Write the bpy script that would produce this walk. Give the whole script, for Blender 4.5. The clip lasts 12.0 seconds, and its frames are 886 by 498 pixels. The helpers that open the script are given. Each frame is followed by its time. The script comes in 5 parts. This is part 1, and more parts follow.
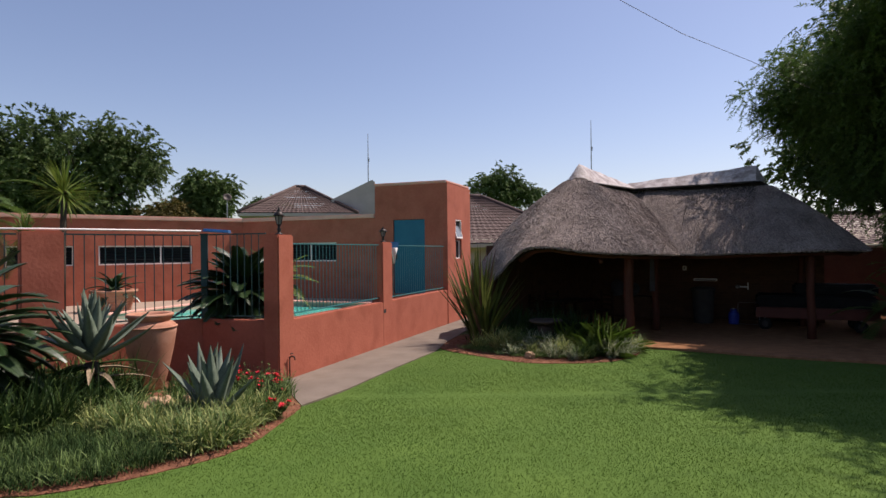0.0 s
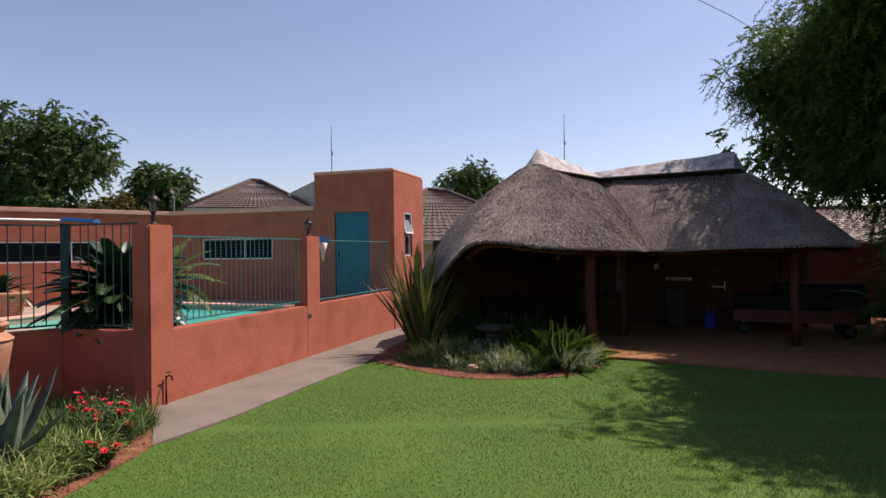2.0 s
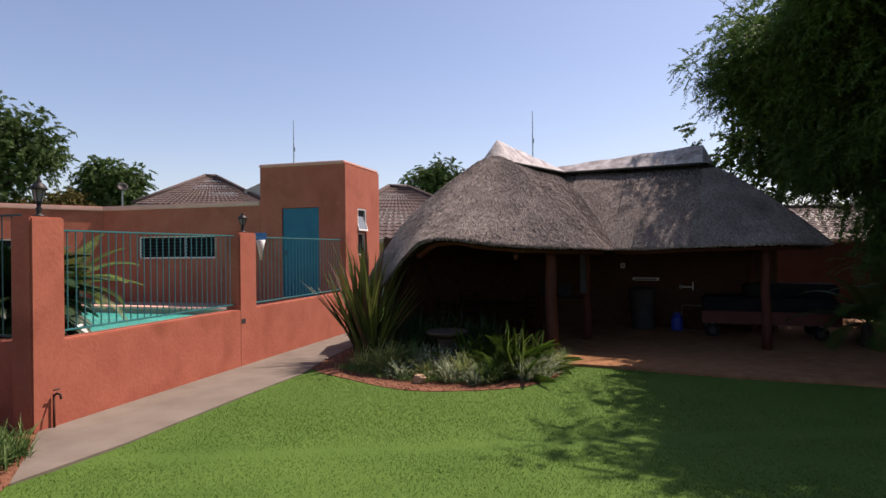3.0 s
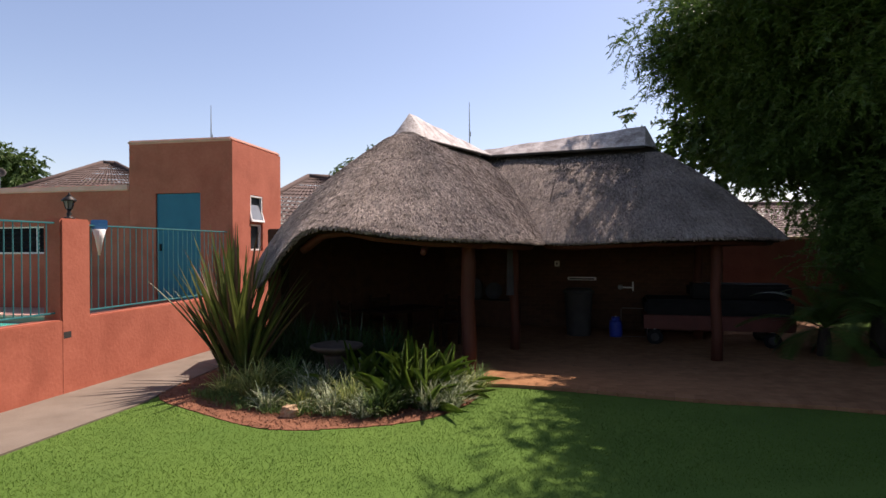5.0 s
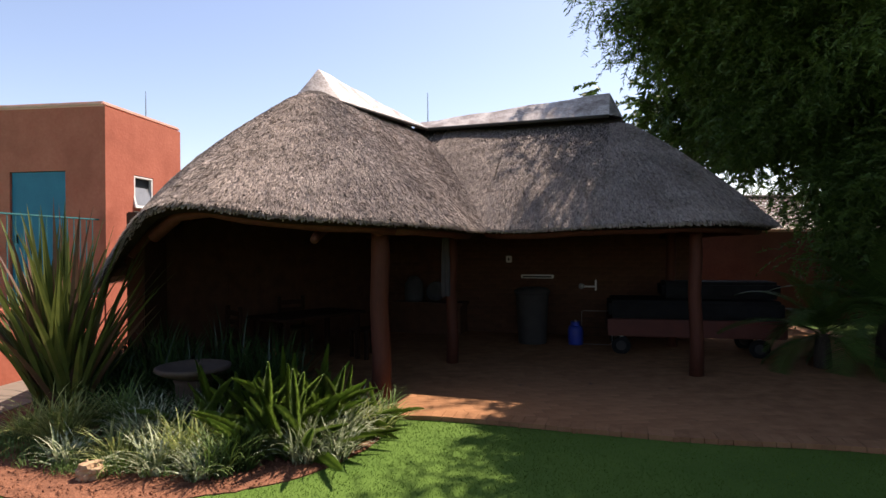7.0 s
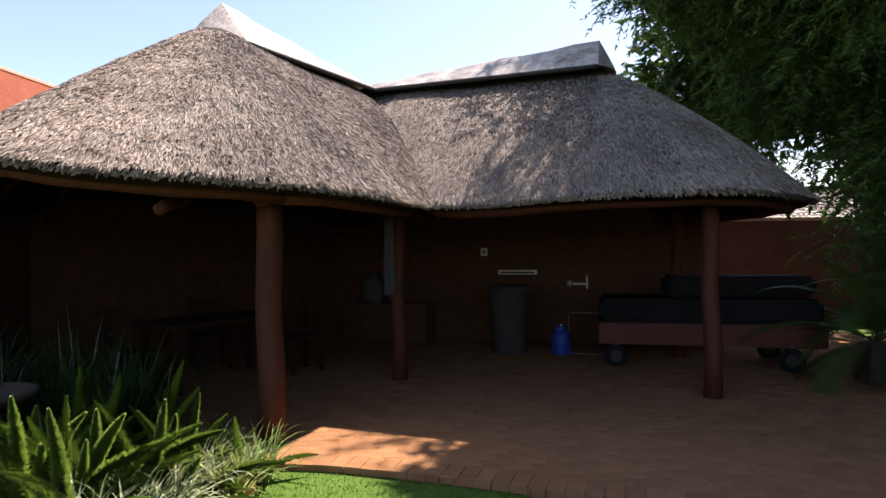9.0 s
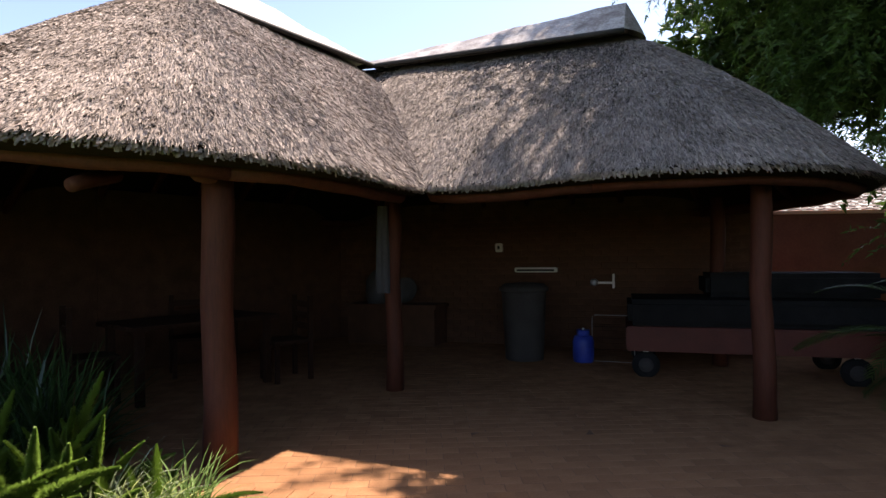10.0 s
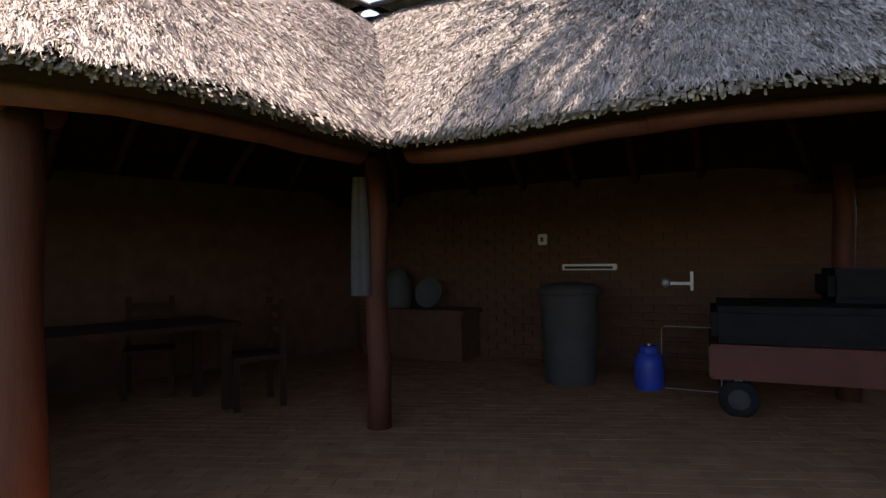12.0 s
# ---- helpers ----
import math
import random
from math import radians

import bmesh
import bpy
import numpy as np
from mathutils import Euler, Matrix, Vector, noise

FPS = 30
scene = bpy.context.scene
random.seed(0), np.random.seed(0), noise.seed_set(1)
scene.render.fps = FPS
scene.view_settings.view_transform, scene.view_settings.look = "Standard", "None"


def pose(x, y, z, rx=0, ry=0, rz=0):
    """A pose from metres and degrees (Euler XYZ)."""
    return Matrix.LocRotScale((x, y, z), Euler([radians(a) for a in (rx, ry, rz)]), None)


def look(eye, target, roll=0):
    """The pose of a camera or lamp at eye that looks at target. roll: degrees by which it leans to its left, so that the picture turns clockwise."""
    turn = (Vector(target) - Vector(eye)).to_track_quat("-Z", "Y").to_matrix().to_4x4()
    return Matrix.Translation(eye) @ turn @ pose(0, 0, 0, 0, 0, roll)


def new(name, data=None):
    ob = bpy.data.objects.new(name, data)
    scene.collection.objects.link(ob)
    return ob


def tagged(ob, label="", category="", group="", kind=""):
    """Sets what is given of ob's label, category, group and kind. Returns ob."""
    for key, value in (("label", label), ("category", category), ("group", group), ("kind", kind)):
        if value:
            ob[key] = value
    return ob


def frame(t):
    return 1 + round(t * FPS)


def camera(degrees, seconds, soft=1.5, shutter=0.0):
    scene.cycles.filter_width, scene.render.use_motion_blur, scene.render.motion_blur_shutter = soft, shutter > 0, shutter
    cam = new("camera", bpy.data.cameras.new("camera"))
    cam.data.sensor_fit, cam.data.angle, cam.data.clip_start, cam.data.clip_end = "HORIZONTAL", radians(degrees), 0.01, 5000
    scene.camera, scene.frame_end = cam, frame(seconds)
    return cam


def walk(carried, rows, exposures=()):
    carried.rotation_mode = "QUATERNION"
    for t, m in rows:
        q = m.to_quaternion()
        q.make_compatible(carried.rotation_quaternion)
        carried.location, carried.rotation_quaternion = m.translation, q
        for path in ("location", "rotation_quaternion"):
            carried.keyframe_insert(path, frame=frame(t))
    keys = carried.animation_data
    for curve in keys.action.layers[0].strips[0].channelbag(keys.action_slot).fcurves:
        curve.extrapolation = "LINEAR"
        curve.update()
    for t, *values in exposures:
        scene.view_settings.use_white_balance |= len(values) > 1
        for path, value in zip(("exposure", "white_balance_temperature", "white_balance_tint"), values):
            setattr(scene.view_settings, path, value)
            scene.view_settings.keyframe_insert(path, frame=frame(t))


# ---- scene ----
cam = camera(74.2, 12.0)
METRES, EYE, TILT, LEAN, TURN = 11.55, 1.65, 0.0, 0.0, 0.0
ROWS = [
    (0.0, 0.0, 0.0, 0.0, 0.0, 0.22, 0.63),
    (0.5, 0.0168, 0.0371, -0.0019, -0.07, 0.16, 0.65),
    (1.0, 0.0366, 0.0744, -0.004, -0.3, 0.14, 0.66),
    (1.5, 0.0559, 0.1106, -0.0053, -0.84, 0.14, 0.65),
    (2.0, 0.0742, 0.1473, -0.0067, -1.9, 0.11, 0.65),
    (2.5, 0.0938, 0.1853, -0.0087, -3.33, 0.09, 0.63),
    (3.0, 0.1119, 0.2243, -0.01, -4.58, 0.07, 0.61),
    (5.0, 0.1865, 0.383, -0.0172, -10.08, -0.09, 0.36),
    (5.5, 0.2079, 0.4218, -0.02, -11.3, -0.18, 0.35),
    (6.0, 0.2312, 0.4611, -0.0243, -12.38, -0.15, 0.35),
    (6.5, 0.2536, 0.5011, -0.0271, -12.89, -0.12, 0.37),
    (7.0, 0.275, 0.5383, -0.0307, -13.13, -0.02, 0.42),
    (9.0, 0.3679, 0.6768, -0.0499, -12.68, 0.41, 0.69),
    (9.5, 0.388, 0.7102, -0.0538, -11.59, 0.45, 0.63),
    (10.0, 0.4073, 0.7435, -0.0576, -9.82, 0.6, 0.7),
    (10.5, 0.4268, 0.7751, -0.0605, -7.47, 0.64, 0.68),
    (11.0, 0.4445, 0.8086, -0.0623, -5.64, 0.71, 0.68),
    (11.5, 0.4621, 0.8416, -0.0644, -4.05, 0.88, 0.78),
    (12.0, 0.476, 0.8746, -0.0671, -2.63, 0.96, 0.9),
]
walk(cam, [(t, pose(0, 0, EYE, TILT, LEAN, TURN) @ pose(METRES * x, METRES * y, METRES * z, 90 + pitch, roll, yaw)) for t, x, y, z, yaw, pitch, roll in ROWS],
     exposures=[(0.0, 0.27, 6800, 25), (2.5, 0.42, 6900, 25), (5.5, 0.75, 7150, 24), (7.0, 1.02, 7250, 22), (9.0, 1.46, 7100, 20), (11.5, 1.92, 7050, 21), (12.0, 2.22, 7050, 21)])

# ---- light ----
SUN_DIR = Vector((0.56, 0.27, 1.0)).normalized()
world = bpy.data.worlds.new("World")
scene.world = world
world.use_nodes = True
wn = world.node_tree
wn.nodes.clear()
sky = wn.nodes.new("ShaderNodeTexSky")
sky.sky_type = "NISHITA"
sky.sun_disc = False
sky.sun_elevation = math.asin(SUN_DIR.z)
sky.sun_rotation = math.atan2(SUN_DIR.x, SUN_DIR.y)
sky.air_density, sky.dust_density, sky.ozone_density = 1.0, 0.9, 1.9
wbg = wn.nodes.new("ShaderNodeBackground")
wbg.inputs["Strength"].default_value = 0.112
wout = wn.nodes.new("ShaderNodeOutputWorld")
wn.links.new(sky.outputs["Color"], wbg.inputs["Color"])
wn.links.new(wbg.outputs["Background"], wout.inputs["Surface"])
sun = new("sun", bpy.data.lights.new("sun", "SUN"))
sun.data.energy, sun.data.angle, sun.data.color = 4.8, radians(0.53), (1.0, 0.95, 0.87)
sun.matrix_world = look(SUN_DIR * 60, (0, 0, 0))


# ---- materials ----
def surface(name, dark, light, scale=6.0, rough=0.85, bump=0.3, metal=0.0, fine=60.0, dist=0.01, spread=(0.3, 0.7), stretch=(1, 1, 1), spec=0.3, each=0.0, through_light=0.0, stains=None):
    """A procedural surface: two scales of colour variation, fine relief, and a little change from piece to piece."""
    m = bpy.data.materials.new(name)
    m.use_nodes = True
    t = m.node_tree
    n, l = t.nodes, t.links
    b = n["Principled BSDF"]
    tc = n.new("ShaderNodeTexCoord")
    mp = n.new("ShaderNodeMapping")
    mp.inputs["Scale"].default_value = stretch
    l.new(tc.outputs["Object"], mp.inputs["Vector"])
    big = n.new("ShaderNodeTexNoise")
    big.inputs["Scale"].default_value, big.inputs["Detail"].default_value = scale, 6
    small = n.new("ShaderNodeTexNoise")
    small.inputs["Scale"].default_value, small.inputs["Detail"].default_value = fine, 4
    l.new(mp.outputs["Vector"], big.inputs["Vector"])
    l.new(mp.outputs["Vector"], small.inputs["Vector"])
    mix = n.new("ShaderNodeMath")
    mix.operation = "MULTIPLY_ADD"
    mix.inputs[1].default_value = 0.4
    l.new(small.outputs["Fac"], mix.inputs[0])
    scaled = n.new("ShaderNodeMath")
    scaled.operation = "MULTIPLY"
    scaled.inputs[1].default_value = 0.6
    l.new(big.outputs["Fac"], scaled.inputs[0])
    l.new(scaled.outputs[0], mix.inputs[2])
    ramp = n.new("ShaderNodeValToRGB")
    ramp.color_ramp.elements[0].position, ramp.color_ramp.elements[1].position = spread
    ramp.color_ramp.elements[0].color, ramp.color_ramp.elements[1].color = (*dark, 1), (*light, 1)
    l.new(mix.outputs[0], ramp.inputs["Fac"])
    colour = ramp.outputs["Color"]
    if stains:
        st_col, st_scale, st_amount = stains
        sn = n.new("ShaderNodeTexNoise")
        sn.inputs["Scale"].default_value, sn.inputs["Detail"].default_value = st_scale, 8
        l.new(tc.outputs["Object"], sn.inputs["Vector"])
        sr = n.new("ShaderNodeValToRGB")
        sr.color_ramp.elements[0].position, sr.color_ramp.elements[1].position = 0.52, 0.72
        sr.color_ramp.elements[1].color = (st_amount, st_amount, st_amount, 1)
        l.new(sn.outputs["Fac"], sr.inputs["Fac"])
        mx = n.new("ShaderNodeMix")
        mx.data_type = "RGBA"
        l.new(sr.outputs["Color"], mx.inputs["Factor"])
        l.new(colour, mx.inputs["A"])
        mx.inputs["B"].default_value = (*st_col, 1)
        colour = mx.outputs["Result"]
    if each > 0:
        info, geo = n.new("ShaderNodeObjectInfo"), n.new("ShaderNodeNewGeometry")
        add = n.new("ShaderNodeMath")
        l.new(info.outputs["Random"], add.inputs[0])
        l.new(geo.outputs["Random Per Island"], add.inputs[1])
        rng = n.new("ShaderNodeMapRange")
        rng.inputs["From Max"].default_value = 2.0
        rng.inputs["To Min"].default_value, rng.inputs["To Max"].default_value = 1 - each, 1 + each
        l.new(add.outputs[0], rng.inputs["Value"])
        hsv = n.new("ShaderNodeHueSaturation")
        l.new(rng.outputs["Result"], hsv.inputs["Value"])
        l.new(colour, hsv.inputs["Color"])
        colour = hsv.outputs["Color"]
    l.new(colour, b.inputs["Base Color"])
    b.inputs["Roughness"].default_value, b.inputs["Metallic"].default_value = rough, metal
    b.inputs["Specular IOR Level"].default_value = spec
    if bump > 0:
        bp = n.new("ShaderNodeBump")
        bp.inputs["Strength"].default_value, bp.inputs["Distance"].default_value = bump, dist
        l.new(mix.outputs[0], bp.inputs["Height"])
        l.new(bp.outputs["Normal"], b.inputs["Normal"])
    if through_light > 0:
        tr = n.new("ShaderNodeBsdfTranslucent")
        l.new(colour, tr.inputs["Color"])
        ms = n.new("ShaderNodeMixShader")
        ms.inputs["Fac"].default_value = through_light
        l.new(b.outputs["BSDF"], ms.inputs[1])
        l.new(tr.outputs["BSDF"], ms.inputs[2])
        l.new(ms.outputs["Shader"], n["Material Output"].inputs["Surface"])
    return m


M_PLASTER = surface("terracotta_plaster", (0.335, 0.092, 0.053), (0.44, 0.136, 0.082), 2.5, 0.9, 0.5, fine=24, dist=0.02, stains=((0.22, 0.057, 0.03), 1.6, 0.55))
M_CAP = surface("faded_coping_paint", (0.58, 0.31, 0.23), (0.70, 0.42, 0.33), 3, 0.9, 0.3, fine=50)
M_LAWN = surface("lawn_soil_green", (0.047, 0.103, 0.011), (0.082, 0.148, 0.02), 1.2, 0.95, 0.15, fine=90, dist=0.02)
M_GRASS = surface("grass_blade", (0.047, 0.112, 0.010), (0.113, 0.186, 0.026), 1.0, 0.7, 0.0, fine=30, each=0.28, through_light=0.25)
M_EARTH = surface("red_earth", (0.101, 0.039, 0.02), (0.276, 0.115, 0.061), 7, 0.95, 1.0, fine=45, dist=0.05, each=0.25)
M_CONCRETE = surface("worn_concrete", (0.125, 0.10, 0.076), (0.21, 0.174, 0.135), 2.2, 0.9, 0.4, fine=80, stains=((0.14, 0.11, 0.08), 2.3, 0.6))
M_PAVER = surface("clay_paver", (0.22, 0.105, 0.05), (0.35, 0.178, 0.09), 7, 0.95, 0.4, fine=90, spec=0.06, each=0.22)
M_JOINT = surface("sand_joint", (0.10, 0.05, 0.026), (0.19, 0.098, 0.052), 8, 0.95, 0.4)
# Bed below the straw: dark colour draws the shade in the gaps.
M_THATCH = surface("shaded_thatch_bed", (0.02, 0.016, 0.013), (0.085, 0.07, 0.06), 5, 0.95, 0.8, fine=120, dist=0.03, stretch=(1, 1, 1))
M_STRAW = surface("thatch_straw", (0.175, 0.142, 0.123), (0.46, 0.386, 0.336), 1.6, 0.85, 0.0, fine=22, each=0.98)
# Underside coloured near-black to carry the shade below the roof.
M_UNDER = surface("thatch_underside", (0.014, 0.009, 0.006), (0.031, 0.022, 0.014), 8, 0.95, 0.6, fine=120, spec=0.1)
M_RIDGE = surface("cement_ridge", (0.22, 0.19, 0.17), (0.50, 0.465, 0.44), 5, 0.5, 0.6, fine=40, spread=(0.4, 0.62), stains=((0.13, 0.10, 0.085), 4.5, 0.9))
M_RIDGE_DARK = surface("bitumen_strip", (0.023, 0.022, 0.02), (0.047, 0.043, 0.039), 6, 0.8, 0.2)
M_LOG = surface("stained_log", (0.053, 0.0145, 0.007), (0.10, 0.03, 0.0155), 4, 0.75, 0.5, fine=25, stretch=(4, 4, 0.5))
M_BLUE = surface("teal_paint", (0., 0.11, 0.17), (0.006, 0.15, 0.215), 3, 0.5, 0.1, fine=40)
M_RAIL = surface("turquoise_rail_paint", (0.023, 0.14, 0.148), (0.055, 0.211, 0.211), 6, 0.45, 0.1, fine=60)
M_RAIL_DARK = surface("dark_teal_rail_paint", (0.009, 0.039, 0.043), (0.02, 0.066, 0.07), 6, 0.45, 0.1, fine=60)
M_WHITE = surface("white_frame_paint", (0.62, 0.6, 0.56), (0.78, 0.76, 0.72), 5, 0.5, 0.1)
M_BARK = surface("tree_bark", (0.027, 0.021, 0.016), (0.078, 0.062, 0.047), 4, 0.95, 0.9, fine=30, dist=0.03, stretch=(3, 3, 0.6))
M_LEAF = surface("dark_leaf", (0.032, 0.07, 0.013), (0.095, 0.165, 0.034), 0.8, 0.5, 0.0, fine=8, each=0.4, through_light=0.38)
M_LEAF_FAR = surface("mid_leaf", (0.05, 0.092, 0.022), (0.12, 0.185, 0.05), 0.3, 0.65, 0.0, fine=4, each=0.35, through_light=0.2)
M_LEAF_YELLOW = surface("yellowing_leaf", (0.07, 0.062, 0.012), (0.148, 0.117, 0.023), 0.4, 0.65, 0.0, fine=4, each=0.3, through_light=0.2)
M_TILE = surface("brown_roof_tile", (0.055, 0.036, 0.03), (0.11, 0.074, 0.062), 3, 0.8, 0.3, fine=20, each=0.2)
M_PALE = surface("pale_house_plaster", (0.406, 0.367, 0.312), (0.515, 0.468, 0.406), 2, 0.9, 0.2)
# Boundary wall red, darkened to stand for the deep tree shade on it.
M_REDWALL = surface("shade_darkened_red_wall", (0.12, 0.04, 0.025), (0.18, 0.063, 0.04), 2.5, 0.9, 0.6, fine=24, dist=0.02)
# Brick kept darker than its own tone, for the dim shelter interior.
M_BRICK = surface("shaded_face_brick", (0.06, 0.027, 0.015), (0.118, 0.056, 0.03), 6, 0.9, 0.4, fine=60, each=0.25)


# ---- geometry helpers ----
class Geo:
    """Vertices and faces gathered into one mesh."""

    def __init__(self):
        self.v, self.f = [], []

    def add(self, verts, faces):
        o = len(self.v)
        self.v += [tuple(p) for p in verts]
        self.f += [tuple(i + o for i in f) for f in faces]
        return self

    def box(self, size, m=Matrix(), bevel=0.0):
        """A box with its base at z = 0 of the pose m, with chamfered edges where bevel is given."""
        sx, sy, sz = size[0] / 2, size[1] / 2, size[2]
        bm = bmesh.new()
        bmesh.ops.create_cube(bm, size=1)
        for v in bm.verts:
            v.co = Vector((v.co.x * 2 * sx, v.co.y * 2 * sy, (v.co.z + 0.5) * sz))
        if bevel:
            bmesh.ops.bevel(bm, geom=bm.edges[:], offset=bevel, segments=2, affect="EDGES")
        bm.verts.index_update()
        self.add([m @ v.co for v in bm.verts], [[v.index for v in f.verts] for f in bm.faces])
        bm.free()
        return self

    def tube(self, pts, radii, sides=8, caps=True):
        """A round tube along points."""
        pts = [Vector(p) for p in pts]
        if not hasattr(radii, "__len__"):
            radii = [radii] * len(pts)
        verts, faces = [], []
        for i, p in enumerate(pts):
            d = (pts[min(i + 1, len(pts) - 1)] - pts[max(i - 1, 0)]).normalized()
            a = d.cross(Vector((0, 0, 1)) if abs(d.z) < 0.9 else Vector((1, 0, 0))).normalized()
            b = d.cross(a)
            for k in range(sides):
                q = 2 * math.pi * k / sides
                verts.append(p + (a * math.cos(q) + b * math.sin(q)) * radii[i])
        for i in range(len(pts) - 1):
            for k in range(sides):
                a, b = i * sides + k, i * sides + (k + 1) % sides
                faces.append((a, b, b + sides, a + sides))
        if caps:
            faces.append(tuple(range(sides))[::-1])
            faces.append(tuple(range((len(pts) - 1) * sides, len(pts) * sides)))
        return self.add(verts, faces)

    def lathe(self, profile, m=Matrix(), sides=32):
        """A profile of (radius, height) turned about z."""
        verts = [m @ Vector((r * math.cos(2 * math.pi * k / sides), r * math.sin(2 * math.pi * k / sides), z)) for r, z in profile for k in range(sides)]
        faces = []
        for i in range(len(profile) - 1):
            for k in range(sides):
                a, b = i * sides + k, i * sides + (k + 1) % sides
                faces.append((a, b, b + sides, a + sides))
        faces.append(tuple(range(sides))[::-1])
        faces.append(tuple(range((len(profile) - 1) * sides, len(profile) * sides)))
        return self.add(verts, faces)

    def blade(self, base, heading, rise, length, width, droop=0.5, seg=6, fold=0.25, taper=1.0, thick=0.0, base_w=0.6):
        """A long leaf from base, heading in degrees about z, rising at an angle, bending down by droop (radians) along its length."""
        h = radians(heading)
        out, side = Vector((math.cos(h), math.sin(h), 0)), Vector((-math.sin(h), math.cos(h), 0))
        p, ang, verts, faces = Vector(base), radians(rise), [], []
        step = length / seg
        for i in range(seg + 1):
            s = i / seg
            d = out * math.cos(ang) + Vector((0, 0, 1)) * math.sin(ang)
            up = -out * math.sin(ang) + Vector((0, 0, 1)) * math.cos(ang)
            w = width / 2 * min(1.0, base_w + (1 - base_w) * s / 0.35) * max(0.02, 1 - s ** (1.4 + taper))
            verts += [p - side * w + up * w * fold, p - up * thick * (1 - s * 0.8) * 0.5, p + side * w + up * w * fold]
            if thick:
                verts.append(p + up * (thick * (1 - s) * 0.5 + w * fold * 0.25))
            p = p + d * step
            ang -= droop / seg * (0.4 + 1.2 * s)
        n = 4 if thick else 3
        for i in range(seg):
            a = i * n
            if thick:
                for k, j in ((0, 1), (1, 2), (2, 3), (3, 0)):
                    faces.append((a + k, a + j, a + n + j, a + n + k))
            else:
                faces += [(a, a + 1, a + 4, a + 3), (a + 1, a + 2, a + 5, a + 4)]
        return self.add(verts, faces)

    def mesh(self, name, material, smooth=False):
        me = bpy.data.meshes.new(name)
        me.from_pydata(self.v, [], self.f)
        me.materials.append(material)
        if smooth:
            me.polygons.foreach_set("use_smooth", [True] * len(me.polygons))
        return me


def part(name, geo, material, parent=None, label="", smooth=False):
    """One mesh object, under a thing or a part where a parent is given."""
    ob = new(name, geo.mesh(name, material, smooth) if isinstance(geo, Geo) else geo)
    if parent is not None:
        ob.parent = parent
    return tagged(ob, label)


def thing(name, m, label, category, group=""):
    ob = new(name)
    ob.matrix_world = m
    ob.empty_display_size = 0.1
    return tagged(ob, label, category, group)


def big_mesh(name, verts, faces, material, smooth=False):
    """A mesh from numpy arrays of vertices and of faces with the same number of corners."""
    me = bpy.data.meshes.new(name)
    me.from_pydata(verts.tolist(), [], faces.tolist())
    me.materials.append(material)
    if smooth:
        me.polygons.foreach_set("use_smooth", [True] * len(me.polygons))
    return me


def inside(poly, x, y):
    """Which of the points lie in the polygon."""
    x, y = np.asarray(x, float), np.asarray(y, float)
    hit = np.zeros(x.shape, bool)
    for (x0, y0), (x1, y1) in zip(poly, poly[1:] + poly[:1]):
        if y0 != y1:
            hit ^= ((y0 > y) != (y1 > y)) & (x < (x1 - x0) * (y - y0) / (y1 - y0) + x0)
    return hit


def scatter(poly, count, seed):
    """Random points of the plan inside a polygon."""
    rng = np.random.default_rng(seed)
    lo, hi = np.min(poly, axis=0), np.max(poly, axis=0)
    got = np.zeros((0, 2))
    while len(got) < count:
        p = rng.uniform(lo, hi, (count * 2, 2))
        got = np.concatenate((got, p[inside(list(poly), p[:, 0], p[:, 1])]))
    return got[:count]


def smooth_curve(pts, n=8):
    """A Catmull-Rom curve through points of the plan."""
    out = []
    for i in range(len(pts) - 1):
        p = [np.array(pts[max(0, min(len(pts) - 1, j))], float) for j in (i - 1, i, i + 1, i + 2)]
        for k in range(n):
            t = k / n
            out.append(tuple(0.5 * (2 * p[1] + (p[2] - p[0]) * t + (2 * p[0] - 5 * p[1] + 4 * p[2] - p[3]) * t * t + (3 * p[1] - p[0] - 3 * p[2] + p[3]) * t ** 3)))
    return out + [tuple(pts[-1])]


def ground_z(x, y):
    """The lawn falls gently towards the thatched shelter and is level there."""
    y = np.clip(y, -12.0, 30.0)
    return np.where(y < 5.0, -0.04 * y, np.maximum(-0.2 - 0.057 * (y - 5.0), -0.385))


# the frame of the pool wall: u outwards over the path, v along it
WALL_TURN = -20.5
P0 = Vector((-2.43, 9.50, 0.0))
UX, VX = Vector((0.937, -0.350, 0)), Vector((0.350, 0.937, 0))


def wall_pose(u, v, z, turn=0.0):
    p = P0 + UX * u + VX * v
    return pose(p.x, p.y, z, 0, 0, WALL_TURN + turn)


# ---- ground ----
gx = np.concatenate([np.linspace(-400, -16, 8), np.linspace(-14, 16, 61), np.linspace(18, 400, 8)])
gy = np.concatenate([np.linspace(-400, -14, 8), np.linspace(-12, 22, 69), np.linspace(24, 600, 10)])
gv = np.array([(x, y, float(ground_z(x, y)) + 0.004 * noise.noise((x * 0.7, y * 0.7, 0))) for y in gy for x in gx])
nx = len(gx)
gf = np.array([(j * nx + i, j * nx + i + 1, (j + 1) * nx + i + 1, (j + 1) * nx + i) for j in range(len(gy) - 1) for i in range(nx - 1)])
ground = tagged(new("ground", big_mesh("ground", gv, gf, M_LAWN, True)), "mown green lawn on gently falling garden ground", "lawn", kind="structure")

